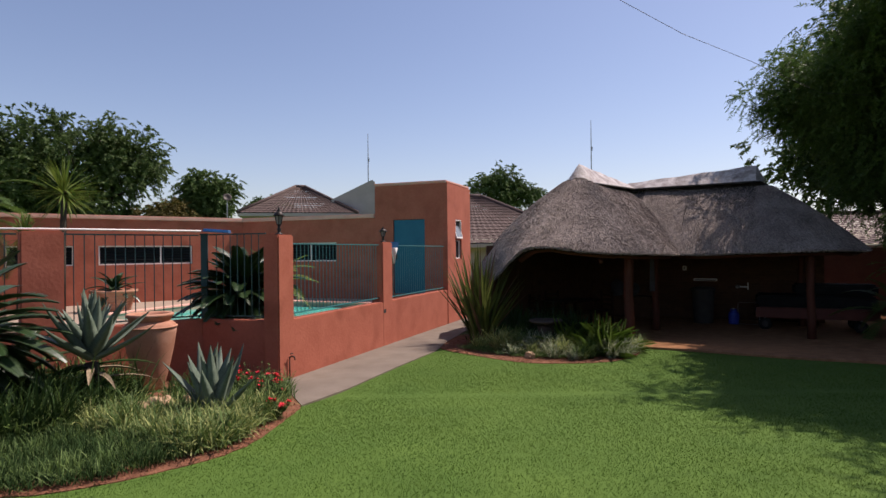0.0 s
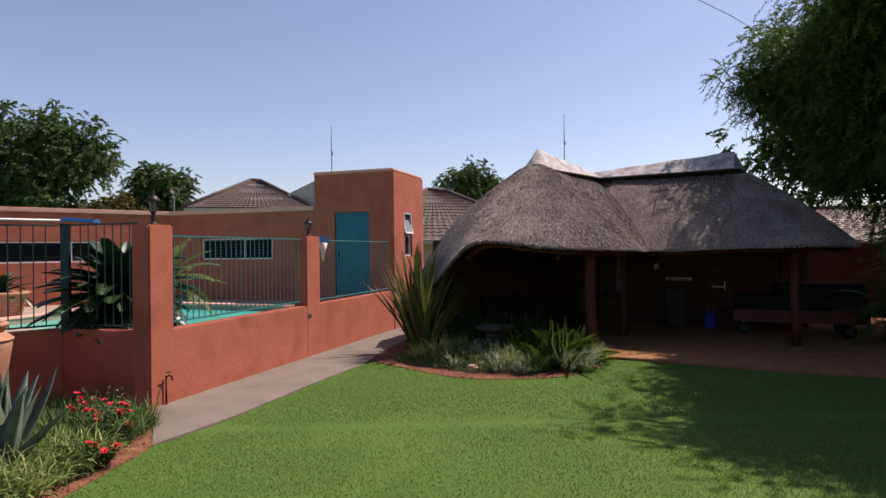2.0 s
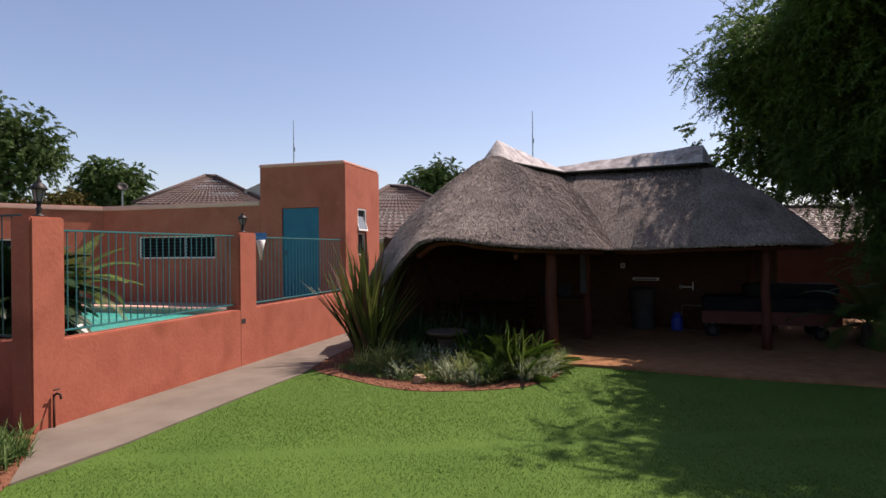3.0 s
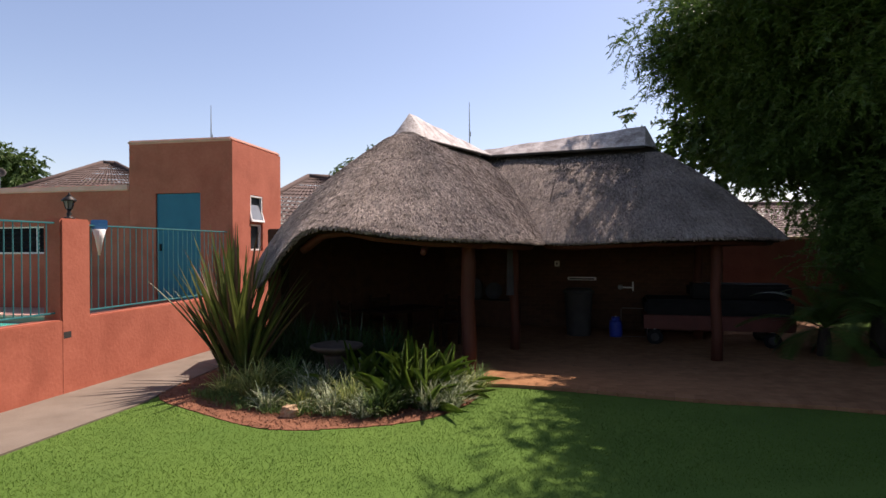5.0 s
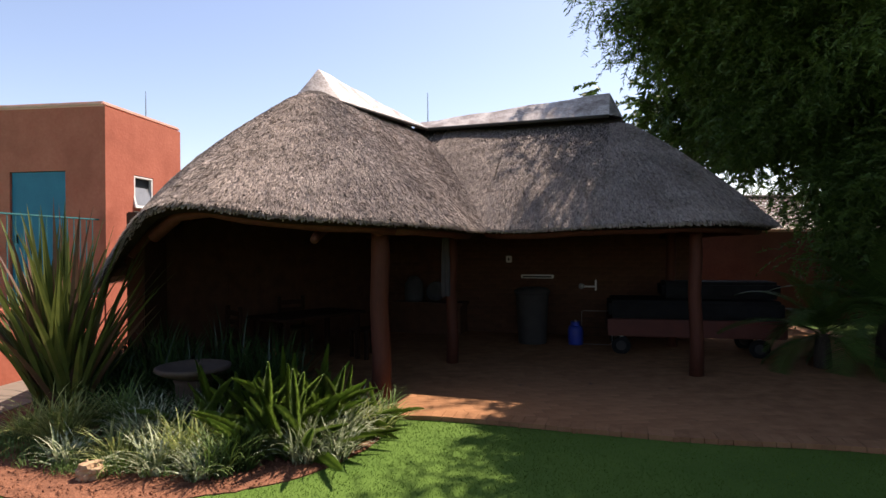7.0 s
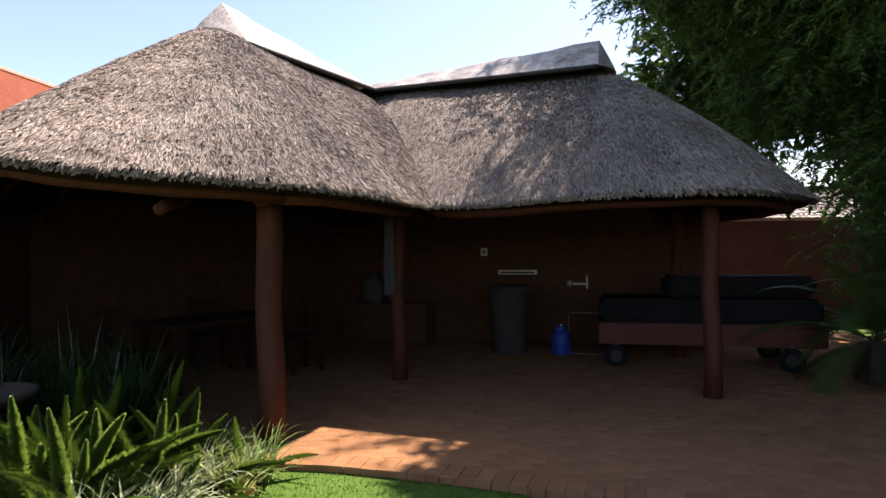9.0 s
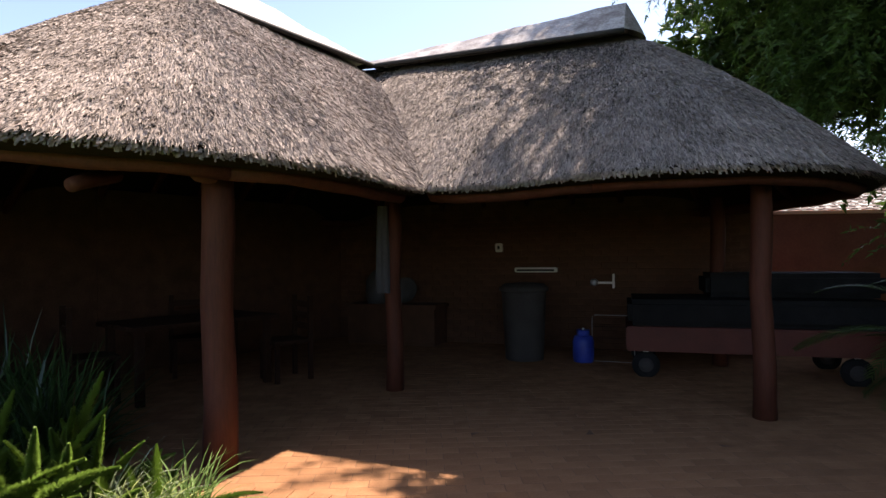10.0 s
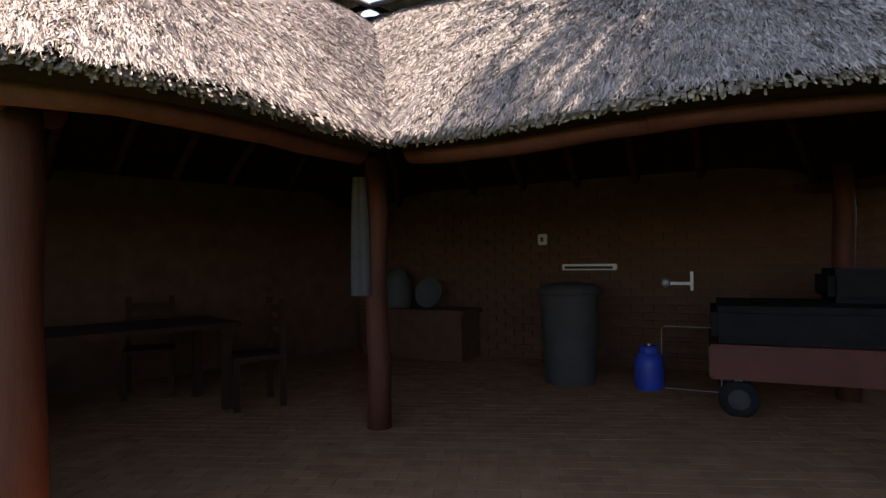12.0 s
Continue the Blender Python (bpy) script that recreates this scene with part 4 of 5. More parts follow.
# the bed beside the pool wall
jar(-4.32, 8.62, gz(0, 8.6) + 0.06)
agave(-4.3, 7.15, gz(0, 7.1), 0.92, 30, "large grey-green agave with a stem and dry lower leaves", 0.66, 4, 22, 0.235)
agave(-2.62, 6.62, gz(0, 6.6) + 0.02, 0.93, 20, "pale grey-green agave beside a rock and red flowers", 0.0, 9, 50, 0.235)
cycad(-5.3, 6.25, gz(0, 6.1), 0.98, 1.05, 64, "dark green cycad at the edge of the bed", low=-25)
cycad(-5.6, 7.6, gz(0, 7.6), 0.35, 0.8, 22, "low dark green cycad behind the agave", seed=8, low=-20)
rock(-3.42, 6.95, gz(0, 6.9) + 0.10, (0.24, 0.20, 0.17), 2.0, "layered yellow-brown sandstone rock beside agave")
rock(-3.05, 7.2, gz(0, 7.2) + 0.10, (0.2, 0.16, 0.2), 5.0, "pale sandstone rock between the agaves")
rock(-3.75, 6.6, gz(0, 6.6) + 0.04, (0.22, 0.16, 0.12), 7.0, "flat pale sandstone rock in groundcover")
flower_bush(-2.2, 7.62, gz(0, 7.6), 0.42, "leafy bush with red blossoms by the corner pillar", 3)
flower_bush(-2.55, 7.95, gz(0, 7.9), 0.5, "thin-stemmed bush with red blossoms against the wall", 5)
flower_bush(-1.98, 6.95, gz(0, 6.9), 0.24, "small low bush with a red blossom", 12)
cover("groundcover", [(-2.12, 5.7), (-2.0, 7.0), (-2.5, 7.3), (-3.3, 6.9), (-4.2, 7.0), (-4.3, 6.3), (-3.4, 6.0), (-2.6, 5.6), (-2.3, 5.35)], 9500, [M_COVER, M_COVER, M_VARIEGATED], 0.16, 0.38, 0.018, "pale green arching groundcover grass in the bed", 11, 1.7)
cover("mondo_grass", [(-2.36, 5.28), (-2.6, 5.65), (-3.4, 6.0), (-4.5, 6.3), (-6.4, 6.3), (-6.4, 4.34), (-3.5, 4.44), (-2.8, 4.68)], 26000, [M_DARKGRASS, M_DARKGRASS, M_COVER], 0.09, 0.2, 0.010, "dense dark green mondo grass edging the lawn", 12, 1.1)
cover("groundcover", [(-4.0, 6.3), (-3.8, 7.6), (-5.2, 8.2), (-6.8, 7.0), (-6.8, 5.2), (-4.6, 5.3)], 12000, [M_DARKGRASS, M_COVER, M_DARKGRASS], 0.26, 0.66, 0.026, "dark leafy undergrowth below the agave", 13, 1.0)
cover("groundcover", [(-2.1, 7.4), (-2.2, 8.5), (-3.6, 9.0), (-3.8, 8.0), (-2.9, 7.3)], 4200, [M_COVER, M_DARKGRASS], 0.14, 0.34, 0.018, "small green leaves between jar and wall", 14, 1.0)



def clods(poly, count, seed, label):
    """Loose crumbs of earth and dry litter over a bed."""
    rng = random.Random(seed)
    g = Geo()
    for x, y in scatter(poly, count, seed).tolist():
        r = rng.uniform(0.005, 0.016) * (1.8 if rng.random() < 0.06 else 1)
        v = [Vector((rng.gauss(0, 1), rng.gauss(0, 1), rng.gauss(0, 0.7))).normalized() * r * rng.uniform(0.7, 1.2) for k in range(2)]
        top = [(x + r * math.cos(a), y + r * math.sin(a) * rng.uniform(0.7, 1.1), gz(x, y) + 0.012) for a in (0.3, 1.6, 2.8, 4.1, 5.3)]
        apex = (x + v[0].x * 0.4, y + v[0].y * 0.4, gz(x, y) + 0.014 + r * rng.uniform(0.6, 1.1))
        g.add(top + [apex], [(k, (k + 1) % 5, 5) for k in range(5)])
    tagged(part("earth_crumbs", g, M_EARTH), label, "soil", kind="stuff")


clods(BED_A[:-2] + [(-8.5, 6.5), (-3.0, 7.0)], 5000, 15, "loose red earth crumbs in the bed")
clods(BED_B, 4200, 16, "loose red earth crumbs round the grasses")

# the pool court
cycad(-3.6, 10.5, DECK, 0.6, 1.0, 120, "large dark cycad behind the pool fence", seed=21, low=-20)
cycad(-3.3, 11.3, DECK, 0.8, 0.85, 26, "tall pale green cycad beside the pool", seed=22, low=-10, meshes=[frond_mesh(1.1, 0.20, d, 36, M_YUCCA) for d in (0.8, 1.2)])
pot = thing("ribbed_pot", pose(-8.1, 14.4, DECK), "wide ribbed terracotta pot with a young cycad", "flower pot")
prof = [(0.34, 0)]
for k in range(6):
    prof += [(0.37 + 0.02 * k, 0.03 + 0.07 * k), (0.39 + 0.02 * k, 0.05 + 0.07 * k), (0.375 + 0.02 * k, 0.085 + 0.07 * k)]
prof += [(0.52, 0.46), (0.54, 0.47), (0.54, 0.52), (0.47, 0.525), (0.45, 0.44), (0.05, 0.43)]
part("body", Geo().lathe(prof, sides=40), M_CLAY, pot, "", True)
cycad(-8.1, 14.4, DECK + 0.43, 0.06, 0.62, 22, "young cycad in a ribbed terracotta pot", seed=25, low=0)


def yucca(x, y, z, height, r, count, label, seed, lean=0.1):
    rnd = random.Random(seed)
    ob = thing("yucca", pose(x, y, z), label, "yucca")
    part("trunk", Geo().tube([(0, 0, 0), (lean * 0.4, 0, height * 0.5), (lean, 0, height)], [0.10, 0.075, 0.06], 10), M_BARK, ob, "", True)
    for i in range(count):
        part("leaf", Geo().blade((lean, 0, height - 0.05 + rnd.uniform(-0.1, 0.1)), i * 137.5, rnd.uniform(-50, 85), r * rnd.uniform(0.75, 1.1), 0.055, rnd.uniform(0.0, 0.5), 5, 0.3, 0.4, 0, 0.5), M_YUCCA, ob)


yucca(-8.75, 13.4, DECK, 2.85, 0.92, 130, "tall yucca with a yellow-green leaf crown", 31)
yucca(-9.6, 13.3, DECK, 1.85, 0.6, 60, "shorter yucca beside the tall one", 33)
cycad(-10.9, 13.2, DECK, 2.3, 1.1, 18, "feather palm at the courtyard wall", "palm", PALM_FRONDS, 34, -10)


# the bed before the shelter
def flax(x, y, z):
    rnd = random.Random(41)
    ob = thing("flax_plant", pose(x, y, z), "tall upright flax plant with green and bronze sword leaves", "flax plant")
    for i in range(165):
        a = rnd.uniform(0, 360)
        s = rnd.random()
        rise = 89 - 36 * s ** 1.5
        b = rnd.uniform(0, 2 * math.pi)
        q = 0.17 * math.sqrt(rnd.random())
        ln = rnd.uniform(1.35, 2.3) * (1 - 0.12 * s)
        g = Geo().blade((q * math.cos(b), q * math.sin(b), -0.02), a, rise, ln, rnd.uniform(0.055, 0.095), rnd.uniform(-0.05, 0.4), 8, 0.5, 1.6, 0, 0.75)
        brown = i % 6 == 0
        part("leaf", g, M_FLAX_TIP if brown else M_PHORMIUM, ob, "bronze-brown leaf" if brown else "")


flax(0.78, 12.75, gz(0, 12))


def foxtail_mesh(length, r, bend):
    """One plume of a foxtail fern: a bent stem thick with needles, tapering to a point."""
    rnd = random.Random(int(length * 1000))
    g = Geo()
    pts, p, ang = [], Vector((0, 0, 0)), radians(70)
    for i in range(11):
        pts.append(p.copy())
        p = p + Vector((math.cos(ang), 0, math.sin(ang))) * length / 10
        ang -= bend / 10
    g.tube(pts, 0.004, 4, False)
    for i in range(2400):
        s = rnd.random() ** 0.9
        k = min(9, int(s * 10))
        q = pts[k].lerp(pts[k + 1], s * 10 - k)
        d = (pts[k + 1] - pts[k]).normalized()
        a = rnd.uniform(0, 2 * math.pi)
        sd = Vector((0, 1, 0))
        up = d.cross(sd)
        out = (sd * math.cos(a) + up * math.sin(a)) * 0.95 + d * 0.45
        rr = r * (1 - 0.85 * s ** 4) * (0.5 + 0.5 * min(1, s / 0.2)) * rnd.uniform(0.85, 1.05)
        w = d.cross(out).normalized() * 0.0065
        g.add([q - w, q + w, q + out * rr], [(0, 1, 2)])
    return g.mesh("plume", M_FERN)


PLUMES = [foxtail_mesh(l, 0.040, b) for l, b in ((0.62, 0.15), (0.56, 0.5), (0.6, 0.9), (0.46, 0.05))]


def foxtail(x, y, z, count, scale, seed, label):
    rnd = random.Random(seed)
    ob = thing("foxtail_fern", pose(x, y, z), label, "fern", "foxtail ferns")
    for i in range(count):
        o = part("plume", rnd.choice(PLUMES), None, ob)
        b, q = rnd.uniform(0, 2 * math.pi), 0.24 * math.sqrt(rnd.random())
        o.matrix_local = pose(q * math.cos(b), q * math.sin(b), 0, 0, 0, rnd.uniform(0, 360)) @ pose(0, 0, 0, 0, rnd.uniform(-22, 58), 0) @ Matrix.Diagonal((scale * rnd.uniform(0.75, 1.1),) * 3 + (1,))


foxtail(3.0, 11.25, gz(0, 11.3), 74, 1.3, 51, "bushy foxtail fern with plump green plumes")
foxtail(3.35, 11.6, gz(0, 11.3), 44, 1.25, 52, "foxtail fern with plumes reaching over the paving edge")
foxtail(2.5, 11.65, gz(0, 11.3), 34, 1.2, 53, "foxtail fern half in the shade of the eaves")

foxtail(3.62, 11.72, gz(0, 11.3), 14, 1.0, 54, "foxtail fern close to the log post")
bath = thing("bird_bath", pose(2.12, 12.2, gz(0, 12)), "shallow cast-stone bird bath on a pedestal among grasses", "bird bath")
part("pedestal", Geo().lathe([(0.21, 0), (0.21, 0.06), (0.17, 0.10), (0.155, 0.28), (0.165, 0.42), (0.18, 0.46)], sides=24), M_STONE, bath, "", True)
part("bowl", Geo().lathe([(0.10, 0.455), (0.22, 0.49), (0.325, 0.54), (0.345, 0.56), (0.34, 0.585), (0.315, 0.59), (0.29, 0.565), (0.16, 0.535), (0.01, 0.53)], sides=40), M_STONE, bath, "", True)

tuft(1.15, 11.85, gz(0, 11) + 0.03, 0.40, 0.36, 330, M_VARIEGATED, "bright yellow-green variegated grass mound", 61)
tuft(1.5, 12.1, gz(0, 11) + 0.03, 0.40, 0.34, 260, M_COVER, "arching green grass mound beside the flax", 62)
for k, (x, y, r, h, m, n) in enumerate([(1.95, 11.45, 0.38, 0.30, M_PALEGRASS, 170), (2.25, 11.15, 0.34, 0.28, M_VARIEGATED, 180), (1.75, 11.85, 0.34, 0.30, M_PALEGRASS, 150), (2.38, 10.82, 0.26, 0.16, M_PALEGRASS, 110), (2.7, 10.95, 0.30, 0.22, M_DARKGRASS, 160), (3.15, 11.0, 0.34, 0.24, M_PALEGRASS, 190), (3.45, 11.3, 0.32, 0.26, M_PALEGRASS, 170), (3.6, 11.65, 0.3, 0.3, M_PALEGRASS, 150), (2.35, 11.6, 0.36, 0.32, M_PALEGRASS, 150), (0.75, 12.15, 0.3, 0.22, M_VARIEGATED, 140), (2.75, 12.0, 0.36, 0.34, M_DARKGRASS, 180), (2.05, 11.75, 0.36, 0.3, M_DARKGRASS, 180)]):
    tuft(x, y, gz(x, y) + 0.03, r, h, n, m, {"pale_striped_grass": "arching pale striped grass tuft in red earth", "variegated_grass": "arching yellow-green grass tuft in the bed", "dark_mondo_grass": "dark green strap-leaved grass tuft"}[m.name], 70 + k)
for k, (x, y) in enumerate([(1.35, 11.35), (1.75, 11.25), (2.55, 10.85), (3.4, 10.98), (3.75, 11.55), (3.88, 11.8), (2.05, 11.0)]):
    m = (M_PALEGRASS, M_VARIEGATED, M_COVER)[k % 3]
    tuft(x, y, gz(x, y) + 0.02, 0.28 + 0.03 * (k % 3), 0.20 + 0.03 * (k % 4), 110, m, {"pale_striped_grass": "arching pale striped grass tuft in red earth", "variegated_grass": "arching yellow-green grass tuft in the bed", "groundcover_leaf": "low green grass tuft in the bed"}[m.name], 120 + k)
cover("groundcover", [(0.35, 12.1), (0.9, 11.5), (1.5, 11.05), (2.2, 10.85), (2.6, 11.1), (2.0, 11.6), (1.2, 11.7), (0.7, 12.4)], 3200, [M_COVER], 0.05, 0.13, 0.010, "low grey-green groundcover on red earth", 81, 0.9)
rock(1.62, 11.02, gz(0, 11) + 0.05, (0.11, 0.09, 0.08), 3.0, "small orange-brown stone in the bed")
# dark shrubs in the shade beside the shelter
cover("shade_shrub", [(0.6, 13.2), (1.3, 12.6), (2.2, 12.7), (2.9, 12.5), (3.2, 12.9), (1.9, 13.6), (1.2, 14.2)], 4200, [M_CYCAD, M_DARKGRASS], 0.3, 0.75, 0.03, "dark leafy shrubs in the shade of the eaves", 91, 0.9)


# ---- trees ----
def leaf_cloud(centres, radii, per, leaf, rng, flat=0.8):
    """Small leaves set along short drooping twigs round clump centres."""
    on_twig = 26
    twigs = max(1, per // on_twig)
    nt = len(centres) * twigs
    c, r = np.repeat(centres, twigs, axis=0), np.repeat(radii, twigs)
    d = rng.normal(size=(nt, 3))
    d /= np.linalg.norm(d, axis=1)[:, None]
    start = c + d * (r * rng.random(nt) ** 0.5)[:, None] * np.array((1, 1, flat))
    way = d + rng.normal(0, 0.5, (nt, 3))
    way[:, 2] -= 0.35
    way /= np.linalg.norm(way, axis=1)[:, None]
    span = leaf * (rng.uniform(3.0, 5.5, nt) if leaf < 0.1 else rng.uniform(1.6, 3.2, nt))
    n = nt * on_twig
    s = np.tile(np.linspace(0, 1, on_twig), nt)
    wr, sr = np.repeat(way, on_twig, axis=0), np.repeat(span, on_twig)
    p = np.repeat(start, on_twig, axis=0) + wr * (s * sr)[:, None] + rng.normal(0, leaf * 0.08, (n, 3))
    p[:, 2] -= 0.35 * sr * s ** 2
    side = np.cross(wr, np.array((0, 0, 1.0))) + rng.normal(0, 0.35, (n, 3))
    side /= np.maximum(np.linalg.norm(side, axis=1), 1e-6)[:, None]
    a = side * np.where(np.arange(n) % 2, 1, -1)[:, None] + wr * 0.6
    a[:, 2] -= 0.25
    a /= np.linalg.norm(a, axis=1)[:, None]
    b = np.cross(a, rng.normal(size=(n, 3)))
    b /= np.maximum(np.linalg.norm(b, axis=1), 1e-6)[:, None]
    ln = leaf * rng.uniform(0.6, 1.25, n)[:, None]
    w = ln * (0.15 if leaf < 0.15 else 0.24)
    v = np.stack((p + b * w, p - b * w, p + a * ln), axis=1).reshape(-1, 3)
    return v, np.arange(n * 3).reshape(-1, 3)


def tree(name, base, trunk_top, blobs, clumps, per, leaf, clump_r, mat, label, seed, trunk_r=0.2, limbs=10, inner=0):
    """A tapered trunk, limbs that reach into the crown, and a crown of many small leaves in uneven clumps."""
    rng = np.random.default_rng(seed)
    ob = thing(name, pose(0, 0, 0), label, "tree")
    base, top = Vector(base), Vector(trunk_top)
    mid = base.lerp(top, 0.5) + Vector((0.12, -0.08, 0))
    part("trunk", Geo().tube([base - Vector((0, 0, 0.3)), base + Vector((0, 0, 0.2)), mid, top], [trunk_r * 1.35, trunk_r, trunk_r * 0.85, trunk_r * 0.6], 12), M_BARK, ob, "", True)
    vol = np.array([b[3] * b[4] * b[5] for b in blobs]) ** 0.75
    pick = rng.choice(len(blobs), clumps, p=vol / vol.sum())
    d = rng.normal(size=(clumps, 3))
    d /= np.linalg.norm(d, axis=1)[:, None]
    bl = np.array(blobs)
    centres = bl[pick, :3] + d * bl[pick, 3:6] * (rng.random(clumps) ** 0.4)[:, None] * rng.uniform(0.8, 1.12, clumps)[:, None]
    radii = clump_r * rng.uniform(0.55, 1.25, clumps)
    for k in range(limbs):
        c = Vector(centres[rng.integers(clumps)])
        m1 = top.lerp(c, 0.5) + Vector((0, 0, 0.3))
        start = base.lerp(top, float(rng.uniform(0.65, 1.0)))
        part("limb", Geo().tube([start, m1, c], [trunk_r * 0.42, trunk_r * 0.25, trunk_r * 0.07], 7), M_BARK, ob, "", True)
    part("crown", big_mesh("crown", *leaf_cloud(centres, radii, per, leaf, rng), mat), None, ob, "")
    if inner:
        deep = bl[pick, :3] + d * bl[pick, 3:6] * (rng.random(clumps) ** 0.4 * 0.72)[:, None]
        deep = deep[rng.choice(clumps, inner)]
        part("inner_crown", big_mesh("inner_crown", *leaf_cloud(deep, np.full(inner, clump_r * 0.8), 260, 0.13, rng), mat), None, ob, "dense foliage deep in the crown")
    return ob


tree("garden_tree", (11.6, 11.4, -0.4), (11.4, 11.4, 3.2),
     [(8.15, 15.4, 5.3, 0.7, 0.5, 0.65), (8.7, 15.5, 5.3, 0.7, 0.6, 0.6), (9.5, 15.5, 5.0, 0.9, 0.8, 0.8), (10.7, 14.0, 5.1, 1.6, 1.8, 1.5), (10.9, 14.9, 5.8, 1.4, 1.5, 0.9), (10.7, 14.5, 5.8, 1.35, 1.5, 0.9), (10.1, 14.9, 6.0, 1.7, 1.6, 1.2), (9.3, 11.0, 6.6, 1.8, 1.9, 1.2), (8.5, 9.6, 7.0, 1.7, 1.6, 0.9), (11.2, 12.4, 5.4, 2.4, 2.4, 2.4), (11.9, 10.6, 2.9, 1.9, 2.2, 2.2), (11.8, 13.7, 3.3, 1.4, 1.3, 1.4), (11.0, 14.6, 3.7, 1.3, 1.2, 1.0), (9.9, 8.2, 6.6, 2.3, 1.9, 1.2), (9.4, 6.0, 6.8, 2.0, 1.7, 1.1), (8.4, 5.3, 6.9, 1.2, 0.9, 0.8), (11.2, 13.4, 1.6, 0.8, 0.9, 1.7), (9.35, 15.0, 5.3, 0.8, 0.7, 0.5), (9.4, 14.3, 5.9, 0.6, 0.6, 0.5), (9.6, 13.6, 5.8, 1.2, 1.0, 0.8), (9.6, 12.5, 6.2, 1.0, 1.0, 0.7)],
     1200, 520, 0.09, 0.55, M_LEAF, "large dark feathery-leaved tree shading the lawn", 101, 0.3, 30, 640)
tree("shade_tree", (14.6, 13.6, -0.4), (14.5, 13.6, 3.6),
     [(14.0, 14.5, 5.0, 3.0, 2.8, 3.4), (13.6, 9.2, 4.2, 2.6, 3.0, 3.6), (12.6, 16.6, 5.0, 2.4, 1.8, 2.0), (11.6, 17.6, 4.2, 1.8, 1.4, 1.3), (11.7, 15.6, 3.5, 1.7, 1.3, 0.8), (14.2, 11.5, 2.0, 1.6, 3.0, 2.2), (14.0, 5.6, 4.6, 2.8, 2.6, 3.4), (12.6, 13.0, 7.4, 2.6, 2.6, 1.2)],
     620, 286, 0.17, 0.85, M_LEAF, "dense dark tree along the boundary wall", 107, 0.3, 16, 300)
# Out-of-view tree, added so its foliage cuts sky light on the right.
tree("sky_block_tree", (12.8, 8.2, -0.4), (12.6, 8.4, 3.4),
     [(11.4, 12.6, 6.6, 1.9, 2.2, 1.2), (10.9, 9.4, 6.9, 2.0, 2.2, 1.1), (11.0, 6.4, 7.0, 1.9, 2.0, 1.1), (12.6, 2.0, 6.4, 2.8, 3.0, 2.2), (13.4, -2.5, 6.0, 2.8, 3.0, 2.6), (13.4, 10.5, 4.8, 1.8, 4.0, 2.4), (13.0, 12.8, 2.2, 1.2, 1.6, 2.2), (14.6, 3.0, 2.6, 1.2, 5.0, 2.6)],
     520, 132, 0.30, 0.8, M_LEAF, "unseen dark tree added to keep sky light off the right side", 108, 0.28, 18)
tree("back_tree", (-24, 40, -0.4), (-24, 40, 4.5), [(-27, 40, 8.0, 4.5, 3.5, 3.6), (-21.6, 40, 7.9, 2.9, 3, 2.9), (-32, 40, 7.0, 4.5, 3.5, 3.8), (-25, 39, 4.4, 5, 3, 2)], 420, 546, 0.2, 1.1, M_LEAF_FAR, "broad dark green tree beyond the courtyard wall", 102, 0.4, 14)
tree("back_tree", (-16.6, 40, -0.4), (-16.6, 40, 3.4), [(-15.9, 40, 5.7, 1.8, 1.8, 1.6), (-17.6, 39.5, 4.0, 2.2, 1.8, 1.4)], 150, 416, 0.18, 0.7, M_LEAF_FAR, "smaller dark tree beyond the courtyard wall", 103, 0.2, 8)
tree("yellow_tree", (-17.6, 37, -0.4), (-17.6, 37, 2.8), [(-17.2, 37, 3.7, 1.9, 1.5, 1.1)], 80, 416, 0.16, 0.55, M_LEAF_YELLOW, "yellowing small tree beyond the wall", 104, 0.14, 6)
tree("back_tree", (-13.2, 45, -0.4), (-13.2, 45, 3.0), [(-13.2, 45, 4.9, 1.6, 1.5, 0.9)], 60, 338, 0.17, 0.55, M_LEAF_FAR, "small round tree far behind the roofs", 105, 0.14, 5)
tree("back_tree", (4.6, 45, -0.4), (4.6, 45, 4.4), [(3.2, 45, 6.6, 1.5, 1.5, 1.0), (6.2, 45, 6.3, 1.6, 1.5, 0.9), (4.6, 45, 7.3, 1.6, 1.4, 0.9), (4.6, 45, 5.6, 2.8, 1.6, 1.3)], 130, 312, 0.16, 0.55, M_LEAF_FAR, "airy light green tree far behind the shelter", 106, 0.2, 9)
cycad(9.95, 12.75, PAVE_Z - 0.08, 0.55, 0.78, 18, "drooping dark palm under the garden tree", "palm", PALM_FRONDS, 111, -15)
cycad(10.75, 12.5, PAVE_Z - 0.08, 0.8, 1.0, 22, "dark palm in deep shade under the garden tree", "palm", PALM_FRONDS, 112, -15)

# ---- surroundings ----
wall_between("wall_garden", (9.2, 18.4), (22.0, 15.6), 1.62, "red garden boundary wall, tree shade put into its colour", 0.22, M_REDWALL)
wall_between("wall_garden_right", (16.0, 16.8), (16.0, -12.0), 1.62, "terracotta garden boundary wall at the side", 0.22)
masonry("coping_garden", (13.1, 0.27, 0.06), pose(15.6, 17.0, 1.622, 0, 0, math.degrees(math.atan2(-2.8, 12.8))), "pale coping on the boundary wall", M_CAP, 0.01, "coping")
wall_between("wall_garden_back", (16.0, -12.0), (-14.0, -12.0), 1.62, "plain terracotta boundary wall behind the lawn", 0.22)
wall_between("wall_garden_left", (-14.0, -12.0), (-14.0, 8.0), 1.62, "plain terracotta boundary wall at the side", 0.22)


